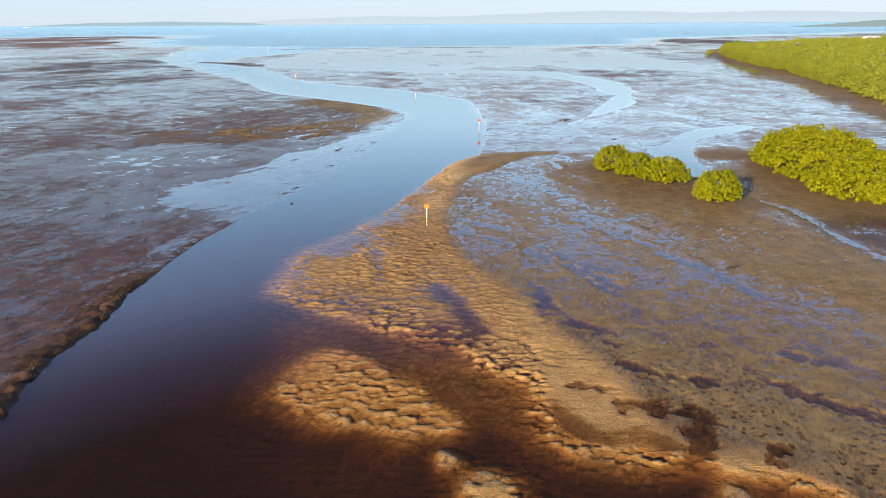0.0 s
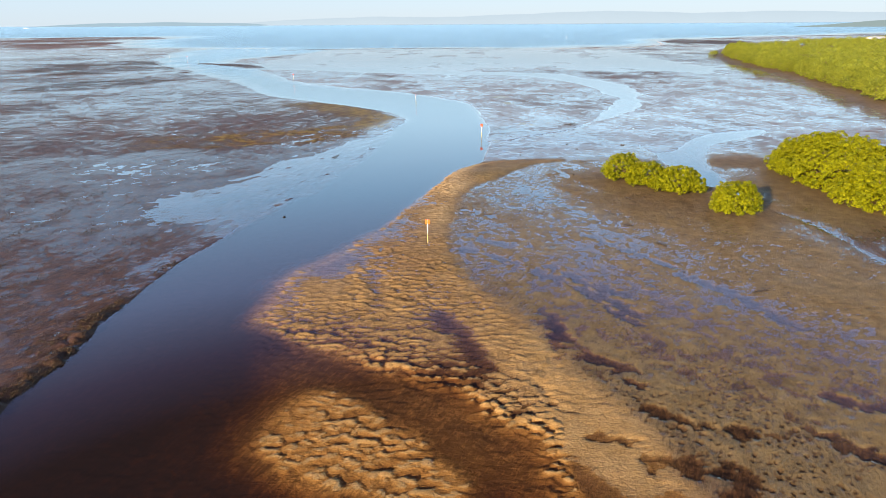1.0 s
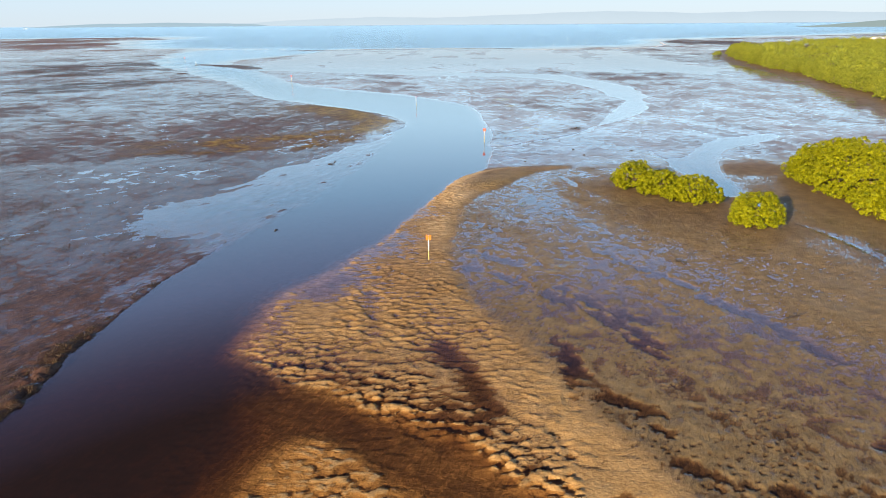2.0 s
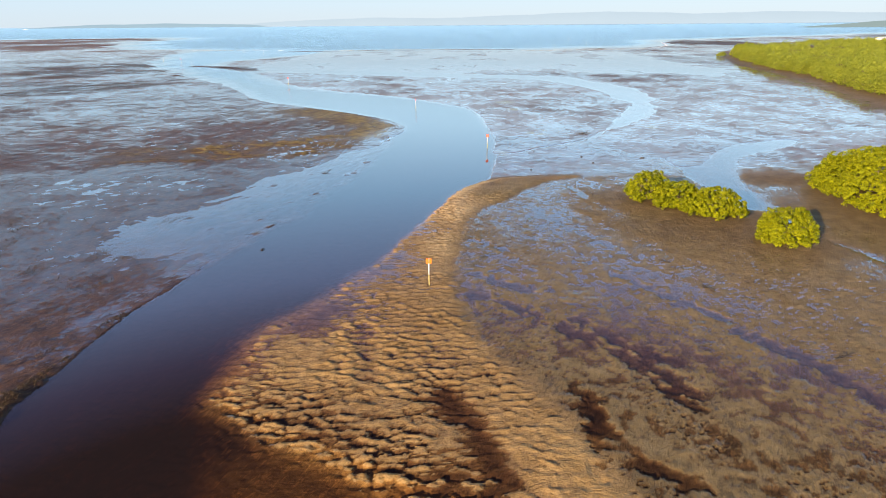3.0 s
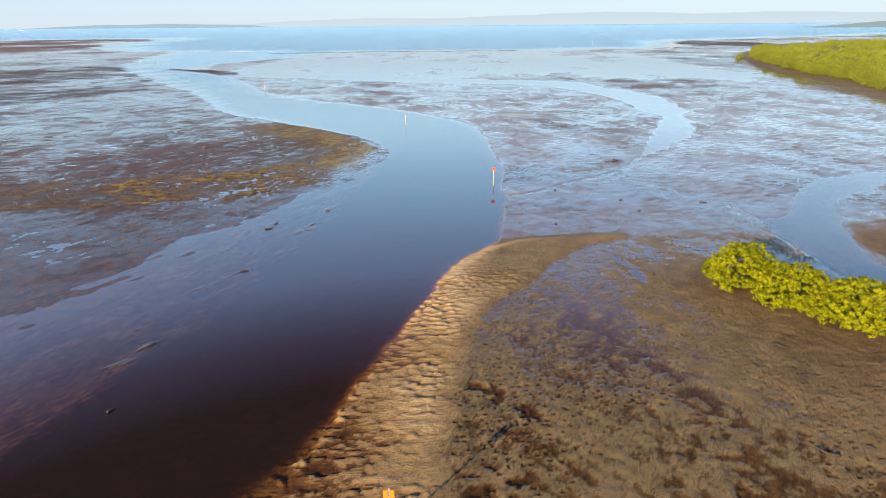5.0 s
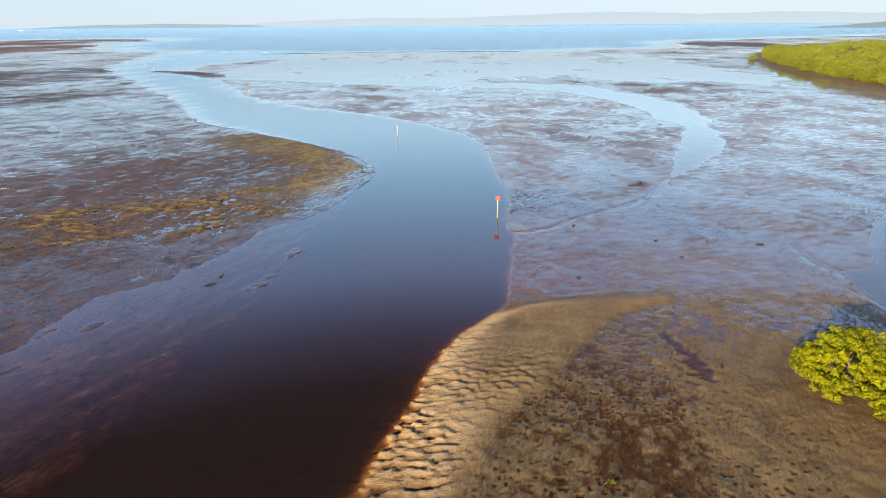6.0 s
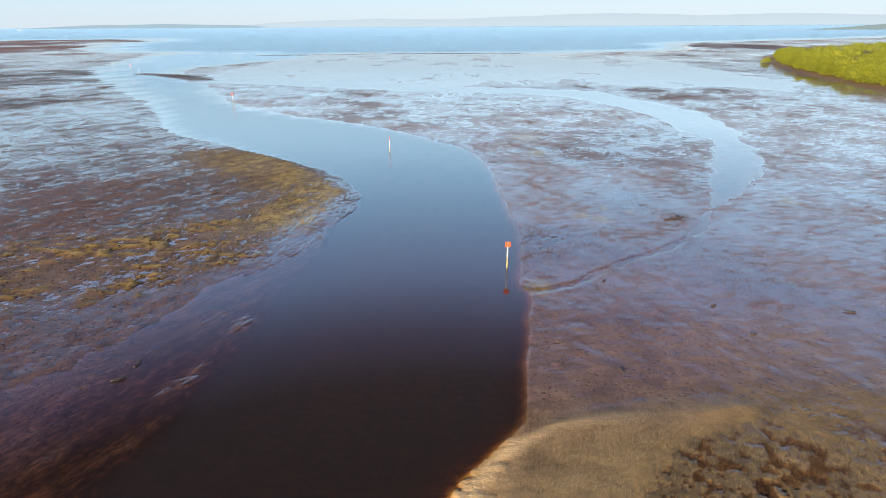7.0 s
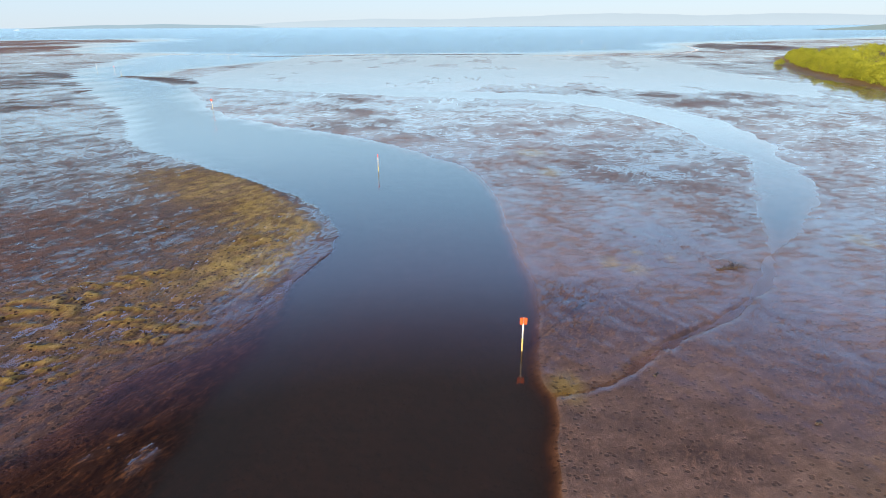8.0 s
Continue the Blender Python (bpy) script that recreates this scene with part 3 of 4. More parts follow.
    cover = {
        "sand": np.clip(golden * (1 - 0.92 * step(1.5, 6.0, x - 0.30 * (y - 98) + 0.8 * wob) * step(90, 98, y)) * (0.85 + 0.3 * big) * (1 - 0.5 * hollow) * (0.62 + 0.38 * step(-0.12, 0.10, ripple + 0.6 * smooth)) * (0.42 + 0.58 * step(-0.03, 0.02, z)) + 0.10 * silted * step(-0.01, 0.03, z)
                        + 0.8 * step(1.3, 0.2, lip + 0.5 * wob) * step(20, 6, x) + 0.42 * step(-0.5, 0.8, creek) * step(3.5, 1.0, creek) * step(112, 98, y) * (1 - beside)
                        + 0.7 * step(-9, -3, lobe) * step(-0.6, -0.2, z) * (creek > 0) + 0.7 * step(34, 29, y) * step(-12, -6, x) * (creek > 0), 0, 1),
        "pale": np.clip(golden * step(0.02, 0.14, z) * step(60, 84, y), 0, 1),
        "olive": np.clip(step(-4, 5, tongue) + step(30, 14, np.hypot(x - 40, (y - 92) * 0.9) + 3 * wob) + step(30, 16, np.hypot(x - 62, y - 95) + 3 * wob) + step(-16, -2, rise), 0, 1) * (1 - 0.3 * under) * (creek < 1) * (0.50 + 0.50 * step(-0.006, 0.010, z)),
        "weed": np.clip(heaps * (0.10 + 0.90 * hump) + point * (0.35 + 0.60 * step(-0.25, 0.25, along + 0.6 * lumps)) * step(-0.02, 0.05, z) + 0.20 * left * step(-34, -6, creek) * step(120, 150, y) * step(200, 176, y) * (0.6 + 0.9 * along) + 0.85 * patch, 0, 1),
        "dark": np.clip(scarp * 0.8 + grass + 0.7 * shoal, 0, 1),
        "rust": np.clip((0.9 - 0.5 * left) * far * step(-0.3, 0.4, fbm(x / 60, y / 30, 3)) + 0.25 + spit + 0.35 * left * step(0.1, 0.6, broad + 0.8 * along) * step(95, 150, y) * (1 - far), 0, 1),
        "pitted": np.clip(heaps + 0.9 * left * step(-90, -50, x) * step(96, 112, y) * step(200, 180, y) + 0.10 * on_t * some + 0.4 * past * step(170, 135, y), 0, 1),
        "shine": np.clip(1 - left * np.interp(y, [40, 60, 95, 130, 180, 280, 330], [0.52, 0.55, 0.62, 0.42, 0.27, 0.12, 0.0]) - 0.18 * on_t, 0, 1),
        "silt": np.clip((1 - left) * (1 - beside) * step(104, 112, y) * step(330, 230, y) * (0.85 + 0.6 * fbm(x / 14, y / 14, 3)), 0, 1),
        "wet": np.clip(step(0.085, 0.010, z) * (1 - 0.75 * golden) * (1 - 0.4 * scarp) * (1 - 0.6 * lb) * (1 - 0.4 * silted) * (1 - 0.85 * under) * (1 - 0.5 * dry * on_t) + 0.8 * past, 0, 1),
    }
    return z, cover, np.maximum(step(-5, 60, sea), step(-1, 3, creek) * np.interp(y, [90, 150, 330], [0.0, 0.25, 0.75]))


def spread(lo, hi, fine, reach, ease, grow, least, most):
    """Grid lines that lie close between lo and hi, a little wider within reach of them and ever wider beyond."""
    def side(v, sign, end):
        gone, out = 0.0, []
        while gone < end:
            s = fine + ease * min(gone, reach) + grow * max(gone - reach, 0)
            gone += s
            out.append(v + sign * gone)
        return out
    mid = list(np.arange(lo, hi, fine))
    return np.array(side(lo, -1, lo - least)[::-1] + mid + side(mid[-1], 1, most - hi))


def sheet(name, xs, ys, z, material, layers):
    """One mesh over the grid lines xs and ys."""
    nx, ny = len(xs), len(ys)
    co = np.empty((ny, nx, 3), np.float32)
    co[..., 0], co[..., 1], co[..., 2] = xs[None, :], ys[:, None], z
    i = np.arange((ny - 1) * (nx - 1))
    a = (i // (nx - 1)) * nx + i % (nx - 1)
    quads = np.stack([a, a + 1, a + nx + 1, a + nx], 1).astype(np.int32)
    me = bpy.data.meshes.new(name)
    me.vertices.add(nx * ny)
    me.vertices.foreach_set("co", co.ravel())
    me.loops.add(quads.size)
    me.loops.foreach_set("vertex_index", quads.ravel())
    me.polygons.add(len(quads))
    me.polygons.foreach_set("loop_start", np.arange(0, quads.size, 4, dtype=np.int32))
    me.polygons.foreach_set("use_smooth", np.ones(len(quads), bool))
    for key, values in layers.items():
        at = me.attributes.new(key, "FLOAT", "POINT")
        at.data.foreach_set("value", np.ascontiguousarray(values, np.float32).ravel())
    me.update(calc_edges=True)
    me.materials.append(material)
    return new(name, me)


gx = spread(-19, 24, 0.16, 34, 0.014, 0.05, -5000, 5000)
gy = spread(24, 110, 0.15, 62, 0.010, 0.026, -120, 4800)
X, Y = (v.astype(np.float32) for v in np.meshgrid(gx, gy))
Z, COVER, SEAMASK = land(X, Y)
ground = tagged(sheet("ground", gx, gy, Z, GROUND, COVER), "tidal flat of brown mud and golden rippled sand", "ground", kind="structure")
wx, wy = gx[::3], gy[::3]
mean = sum(np.roll(np.roll(Z, i, 0), j, 1) for i in (-1, 0, 1) for j in (-1, 0, 1)) / 9
water = tagged(sheet("water", wx, wy, np.zeros((len(wy), len(wx))), WATER, {"depth": -mean[::3, ::3], "sea": SEAMASK[::3, ::3]}),
               "still brown tidal creek running out to a blue bay", "water", kind="structure")
water.visible_shadow = False


def height_at(x, y):
    j, i = np.searchsorted(gy, y), np.searchsorted(gx, x)
    return float(Z[min(j, len(gy) - 1), min(i, len(gx) - 1)])


# ---- far shores ----
def ridge(name, label, material, x0, x1, y, tops, depth=300, n=160, seed=0, rough=6.0):
    """A far land form with a rolling skyline, as a solid ridge."""
    bm = bmesh.new()
    rows = []
    for i in range(n + 1):
        u = i / n
        x = x0 + (x1 - x0) * u
        h = float(np.interp(u, [k / (len(tops) - 1) for k in range(len(tops))], tops))
        h = max(h + rough * (noise.noise((x / 260, seed, 0)) + 0.5 * noise.noise((x / 90, seed, 3))) * min(1, h / 20), 0.3)
        rows.append([bm.verts.new((x, y - depth * 0.5, -3)), bm.verts.new((x, y - depth * 0.45, h * 0.25)), bm.verts.new((x, y, h)), bm.verts.new((x, y + depth * 0.5, -3))])
    for a, b in zip(rows, rows[1:]):
        for k in range(3):
            bm.faces.new((a[k], b[k], b[k + 1], a[k + 1]))
    me = bpy.data.meshes.new(name)
    bm.normal_update()
    bm.to_mesh(me)
    bm.free()
    me.materials.append(material)
    for p in me.polygons:
        p.use_smooth = True
    return tagged(new(name, me), label, "backdrop", kind="structure")


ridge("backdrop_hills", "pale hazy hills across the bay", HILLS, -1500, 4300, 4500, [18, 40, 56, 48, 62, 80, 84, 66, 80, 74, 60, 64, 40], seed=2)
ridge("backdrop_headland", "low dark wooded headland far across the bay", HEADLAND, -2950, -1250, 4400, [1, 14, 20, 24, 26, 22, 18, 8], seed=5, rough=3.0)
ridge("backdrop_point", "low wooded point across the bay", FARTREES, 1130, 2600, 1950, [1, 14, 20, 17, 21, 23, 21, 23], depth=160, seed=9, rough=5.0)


# ---- building of things ----
def part(name, bm, material, parent=None, label=""):
    """One mesh object from a bmesh, under a thing or under a part."""
    me = bpy.data.meshes.new(name)
    bm.normal_update()
    bm.to_mesh(me)
    bm.free()
    me.materials.append(material)
    ob = new(name, me)
    if parent:
        ob.parent = parent
    return tagged(ob, label)


def thing(name, m, label, category, group=""):
    ob = new(name)
    ob.matrix_basis = m
    ob.empty_display_size = 0.3
    return tagged(ob, label, category, group)


def box(bm, sx, sy, sz, m=Matrix(), bevel=0.0):
    made = bmesh.ops.create_cube(bm, size=1, matrix=m @ Matrix.Diagonal((sx, sy, sz, 1)))["verts"]
    if bevel:
        bmesh.ops.bevel(bm, geom=list({e for v in made for e in v.link_edges}), offset=bevel, segments=2, affect="EDGES")
    return bm


def tube(bm, pts, radii, sides=7):
    """A tapered, bent tube through points."""
    rings = []
    pts = [Vector(p) for p in pts]
    for i, p in enumerate(pts):
        way = (pts[min(i + 1, len(pts) - 1)] - pts[max(i - 1, 0)]).normalized()
        q = way.to_track_quat("Z", "Y").to_matrix()
        rings.append([bm.verts.new(p + q @ Vector((math.cos(a) * radii[i], math.sin(a) * radii[i], 0))) for a in (2 * math.pi * k / sides for k in range(sides))])
    for a, b in zip(rings, rings[1:]):
        for k in range(sides):
            f = bm.faces.new((a[k], a[(k + 1) % sides], b[(k + 1) % sides], b[k]))
            f.smooth = True
    bm.faces.new(rings[-1])
    bm.faces.new(rings[0][::-1])
    return bm


def crooked(rng, a, b, n=5, sway=0.12):
    a, b = Vector(a), Vector(b)
    out = []
    for i in range(n):
        u = i / (n - 1)
        w = (b - a).length * sway * math.sin(math.pi * u)
        out.append(a.lerp(b, u) + Vector((rng.uniform(-w, w), rng.uniform(-w, w), rng.uniform(-w, w) * 0.5)))
    return out


def leaf_mesh(name, lumps, puff, per_puff, leaf, spacing, seed, material, floor=0.25):
    """A crown: puffs of small leaves strewn over the outside of round lumps (centre, radii)."""
    rng = np.random.RandomState(seed)
    C = np.array([l[0] for l in lumps], float)
    R = np.array([l[1] for l in lumps], float)
    puffs = []
    for c, r in zip(C, R):
        n = int(2.2 * math.pi * ((r[0] * r[1] + r[0] * r[2] + r[1] * r[2]) / 3) / spacing ** 2 * 2)
        d = rng.normal(size=(n, 3))
        d /= np.linalg.norm(d, axis=1)[:, None]
        p = c + d * r * rng.uniform(0.86, 1.04, (n, 1))
        ok = p[:, 2] > floor + 0.3 * rng.rand(n)
        for c2, r2 in zip(C, R):
            if (c2 != c).any():
                ok &= (((p - c2) / r2) ** 2).sum(1) > 0.72
        puffs += [(q, e) for q, e in zip(p[ok], d[ok])]
    # thin out what lies too close
    keep, seen = [], {}
    for q, e in puffs:
        key = tuple(np.floor(q / spacing).astype(int))
        if seen.get(key, 0) < 1:
            seen[key] = seen.get(key, 0) + 1
            keep.append((q, e))
    n = len(keep)
    Q, E = np.array([k[0] for k in keep]), np.array([k[1] for k in keep])
    size = puff * rng.uniform(0.7, 1.3, n)
    d = rng.normal(size=(n, per_puff, 3))
    d /= np.linalg.norm(d, axis=2)[..., None]
    d = d + 0.55 * E[:, None, :] + np.array([0, 0, 0.35])
    d /= np.linalg.norm(d, axis=2)[..., None]
    at = Q[:, None, :] + d * size[:, None, None] * rng.uniform(0.45, 1.0, (n, per_puff, 1)) * np.array([1, 1, 0.85])
    at, d = at.reshape(-1, 3), d.reshape(-1, 3)
    at[:, 2] = np.maximum(at[:, 2], floor * 0.6 + 0.1 * rng.rand(len(at)))
    nrm = d + 0.32 * rng.normal(size=d.shape)
    nrm /= np.linalg.norm(nrm, axis=1)[:, None]
    side = np.cross(nrm, rng.normal(size=d.shape))
    side /= np.linalg.norm(side, axis=1)[:, None]
    up = np.cross(nrm, side)
    s = (leaf * rng.uniform(0.7, 1.3, len(at)))[:, None]
    # broader leaves a little further in close the crown
    inner = np.arange(len(at)) % 5 == 0
    deep = np.repeat(Q - E * puff * 1.8, per_puff, 0)
    at = np.where(inner[:, None], deep + (at - np.repeat(Q, per_puff, 0)) * 0.8, at)
    at[:, 2] = np.maximum(at[:, 2], floor * 0.6)
    s = np.where(inner[:, None], s * 1.8, s)
    # a leaf is a kite, folded along its rib
    co = np.stack([at - side * s, at - up * s * 0.45 + nrm * s * 0.16, at + side * s, at + up * s * 0.45 + nrm * s * 0.16], 1).reshape(-1, 3)
    k = np.arange(len(at))[:, None] * 4
    tri = np.concatenate([k + [0, 1, 2], k + [0, 2, 3]], 1).reshape(-1).astype(np.int32)
    me = bpy.data.meshes.new(name)
    me.vertices.add(len(co))
    me.vertices.foreach_set("co", co.astype(np.float32).ravel())
    me.loops.add(len(tri))
    me.loops.foreach_set("vertex_index", tri)
    me.polygons.add(len(tri) // 3)
    me.polygons.foreach_set("loop_start", np.arange(0, len(tri), 3, dtype=np.int32))
    me.update(calc_edges=True)
    me.materials.append(material)
    return me


def mangrove(x, y, lumps, label, seed, puff=0.33, per_puff=84, leaf=0.085, spacing=0.48, material=LEAF, stems=3, group="", name="mangrove", boughs=0):
    """A mangrove: crooked stems from one foot, limbs into each lump, and a crown of leaf puffs."""
    rng = random.Random(seed)
    ob = thing(name, pose(x, y, height_at(x, y) - 0.05), label, "mangrove", group)
    crown = new("crown", leaf_mesh("crown", lumps, puff, per_puff, leaf, spacing, seed, material))
    crown.parent = ob
    feet = sorted(lumps, key=lambda l: -l[1][0])[:stems]
    for c, r in feet:
        foot = Vector((c[0] * 0.75, c[1] * 0.75, -0.15))
        top = Vector((c[0], c[1], c[2] + r[2] * 0.35))
        bm = bmesh.new()
        w = 0.07 + 0.035 * r[2]
        tube(bm, crooked(rng, foot, top, 6), [w * 1.5, w, w * 0.85, w * 0.7, w * 0.5, w * 0.3])
        part("trunk", bm, BARK, ob)
        for k in range(5):
            a = rng.uniform(0, 6.28)
            end = Vector((c[0] + math.cos(a) * r[0] * 0.85, c[1] + math.sin(a) * r[1] * 0.85, c[2] + rng.uniform(-0.3, 0.5) * r[2]))
            bm = bmesh.new()
            tube(bm, crooked(rng, foot.lerp(top, rng.uniform(0.3, 0.7)), end, 5), [w * 0.5, w * 0.42, w * 0.34, w * 0.24, w * 0.12], 5)
            part("limb", bm, BARK, ob)
    for k in range(boughs):
        # bare pale boughs that break through the leaves
        c, r = rng.choice(lumps)
        a = rng.uniform(3.4, 5.4)
        e = Vector((math.cos(a) * r[0], math.sin(a) * r[1], rng.uniform(-0.1, 0.5) * r[2]))
        bm = bmesh.new()
        tube(bm, crooked(rng, Vector(c) + e * 0.6, Vector(c) + e * 1.13 + Vector((rng.uniform(-0.6, 0.6), 0, 0.4)), 4, 0.2), [0.06, 0.05, 0.04, 0.02], 5)
        part("limb", bm, BARK, ob, "bare pale bough")
    return ob


def lumpy(rng, cx, cy, rx, ry, h, n, size):
    """Round lumps that stud the outside of a mound."""
    out = []
    for _ in range(n):
        a, v = rng.uniform(0, 6.283), rng.uniform(0.06, 1.0)
        q = math.sqrt(1 - v * v) ** 0.8
        s = size * rng.uniform(0.7, 1.25)
        grow = rng.uniform(0.9, 1.04)
        out.append(((cx + math.cos(a) * q * (rx - s) * grow, cy + math.sin(a) * q * (ry - s) * grow, max(v * (h - s) * grow, s * 0.8)), (s, s, s * 1.1)))
    return out


lr = random.Random(3)
# the round bush and the long double bush on the flat
mangrove(39.3, 78.5, [((0, 0, 1.9), (2.6, 2.4, 2.0))] + lumpy(lr, 0, 0, 3.5, 3.3, 4.0, 42, 0.80), "round yellow-green mangrove bush standing alone on wet mud", 11)
mangrove(29.0, 95.6, [((0, 0, 1.9), (2.4, 2.3, 2.0))] + lumpy(lr, 0, 0, 3.5, 3.3, 4.1, 40, 0.82), "yellow-green mangrove bush leaning against its neighbour on mud", 12, group="mangroves beside the pool")
mangrove(31.9, 91.5, [((0, 0, 1.8), (2.4, 2.3, 1.8))] + lumpy(lr, 0, 0, 3.4, 3.2, 3.8, 38, 0.82), "yellow-green mangrove bush in the middle of three by a pool", 13, group="mangroves beside the pool")
mangrove(35.4, 88.3, [((0, 0, 1.8), (2.7, 2.3, 1.9))] + lumpy(lr, 0, 0, 4.1, 3.2, 3.9, 48, 0.82), "broad yellow-green mangrove bush at the edge of a pool", 14, group="mangroves beside the pool")
# the large thicket
big = [((0, 2, 2.5), (6.8, 12, 3.2)), ((3, -6, 2.2), (6, 7, 2.6)), ((-4, 4, 2.2), (5, 7, 2.6))]
big += lumpy(lr, 0, 4, 8.6, 13.0, 7.0, 132, 1.35) + lumpy(lr, -2, -9.5, 7.2, 7.6, 5.4, 74, 1.2)
mangrove(63.2, 90.5, big, "large dense mangrove thicket with bare pale boughs on mud", 15, puff=0.46, per_puff=70, leaf=0.12, spacing=0.70, stems=8, name="mangrove_thicket", boughs=16)

# the shore wood: single trees along its edge, one canopy behind
group = "mangroves along the edge of the wood"
fr = random.Random(21)
kinds = []
for k in range(4):
    h = (4.6, 5.6, 6.4, 5.2)[k]
    rr = (3.4, 4.0, 4.4, 3.8)[k]
    kinds.append(mangrove(400 + 12 * k, 330, [((0, 0, h * 0.45), (rr * 0.7, rr * 0.7, h * 0.45))] + lumpy(fr, 0, 0, rr, rr, h, 18, 1.25),
                          "yellow-green mangrove at the muddy edge of a wood", 40 + k, puff=0.66, per_puff=15, leaf=0.27, spacing=1.05, material=LEAF_FAR, stems=1, group=group))
edge = [(133, 160), (136, 172), (150, 218), (168, 286), (178, 350), (204, 430), (245, 512)]
count = 0
for (ax, ay), (bx, by) in zip(edge, edge[1:]):
    n = int(math.hypot(bx - ax, by - ay) / 4.2)
    for i in range(n):
        u = (i + fr.random()) / n
        for row in range(2):
            off = row * 5.5 + fr.uniform(-2.5, 2.5)
            x, y = ax + (bx - ax) * u + off, ay + (by - ay) * u - off * 0.35
            s = fr.uniform(0.75, 1.2) * (0.9 + 0.15 * row)
            copy_thing(kinds[(count * 7 + fr.randrange(4)) % 4], pose(x, y, height_at(x, y) - 0.05, 0, 0, fr.uniform(0, 360)) @ Matrix.Diagonal((s, s, s * fr.uniform(0.85, 1.1), 1)))
            count += 1
lone = [(115, 144), (118, 147), (200, 445), (196, 440)]
for x, y in lone:
    copy_thing(kinds[0], pose(x, y, height_at(x, y) - 0.05, 0, 0, x * 7) @ Matrix.Scale(0.7, 4))


def canopy():
    """The closed canopy behind the edge trees."""
    rng = random.Random(5)
    lumps = []
    while len(lumps) < 1150:
        x, y = rng.uniform(110, 560), rng.uniform(120, 660)
        d = float(inside(np.array([x]), np.array([y]), FOREST)[0])
        if d < 7 or x > y * 0.86 + 40:
            continue
        h = 5.6 + 1.6 * noise.noise((x / 60, y / 60, 1)) + rng.uniform(-1.5, 1.5)
        r = rng.uniform(2.2, 3.7)
        lumps.append(((x, y, h - 1.6), (r, r, 2.7)))
    return lumps


def canopy_mesh(lumps):
    rng = np.random.RandomState(9)
    C = np.array([l[0] for l in lumps])
    R = np.array([l[1] for l in lumps])
    n, per = len(C), 190
    d = rng.normal(size=(n, per, 3))
    d[..., 2] = np.abs(d[..., 2]) - 0.35
    d /= np.linalg.norm(d, axis=2)[..., None]
    at = (C[:, None] + d * R[:, None] * rng.uniform(0.8, 1.06, (n, per, 1))).reshape(-1, 3)
    nrm = d.reshape(-1, 3) + 0.3 * rng.normal(size=at.shape)
    nrm /= np.linalg.norm(nrm, axis=1)[:, None]
    side = np.cross(nrm, rng.normal(size=at.shape))
    side /= np.linalg.norm(side, axis=1)[:, None]
    up = np.cross(nrm, side)
    s = rng.uniform(0.22, 0.48, (len(at), 1))
    co = np.stack([at - side * s, at - up * s * 0.6, at + side * s, at + up * s * 0.6], 1).reshape(-1, 3)
    quad = np.arange(len(co), dtype=np.int32)
    me = bpy.data.meshes.new("canopy")
    me.vertices.add(len(co))
    me.vertices.foreach_set("co", co.astype(np.float32).ravel())
    me.loops.add(len(quad))
    me.loops.foreach_set("vertex_index", quad)
    me.polygons.add(len(quad) // 4)
    me.polygons.foreach_set("loop_start", np.arange(0, len(quad), 4, dtype=np.int32))
    me.update(calc_edges=True)
    me.materials.append(LEAF_FAR)
    return me


tagged(new("mangrove_canopy", canopy_mesh(canopy())), "closed yellow-green canopy of a mangrove wood", "mangroves", kind="stuff")


# ---- foam along the edge of the bay ----
FOAM = plain("white_foam", (0.80, 0.82, 0.82), 0.7, 0.06)


def foam(line, width, seed, label):
    """A narrow, broken ribbon of foam where small waves run out on the flats."""
    rng = random.Random(seed)
    bm = bmesh.new()
    pts = [Vector(p) for p in rounded(line, 3, False)]
    last = None
    for a, c in zip(pts, pts[1:]):
        n = max(int((c - a).length / 3), 1)
        for i in range(n):
            p = a.lerp(c, i / n)
            across = Vector((-(c - a).y, (c - a).x)).normalized()
            w = width * max(0.0, 0.55 + 0.9 * noise.noise((p.x / 14, p.y / 14, seed)))
            p = p + across * 2.2 * noise.noise((p.x / 22, p.y / 22, seed + 5))
            if w < 0.12:
                last = None
                continue
            pair = [bm.verts.new((q.x, q.y, h)) for q, h in ((p - across * w, 0.055), (p, 0.14), (p + across * w, 0.055))]
            if last:
                for k in (0, 1):
                    bm.faces.new((last[k], pair[k], pair[k + 1], last[k + 1]))
            last = pair
    ob = part("foam", bm, FOAM, None)
    return tagged(ob, label, "foam", kind="stuff")


foam([(70, 548), (120, 552), (165, 558), (205, 585), (232, 640), (255, 720)], 1.5, 1, "thin white line of foam on the shore of the bay")
foam([(-110, 566), (-60, 581), (-16, 587), (50, 580)], 1.2, 2, "broken white foam over a low shoal")
foam([(-240, 590), (-190, 600), (-150, 580)], 1.0, 3, "broken white foam off the creek mouth")

# ---- channel marks ----
YELLOW = plain("yellowed_post_paint", (0.55, 0.45, 0.16), 0.6, 0.2)
DARK = plain("black_paint", (0.03, 0.03, 0.03), 0.5)


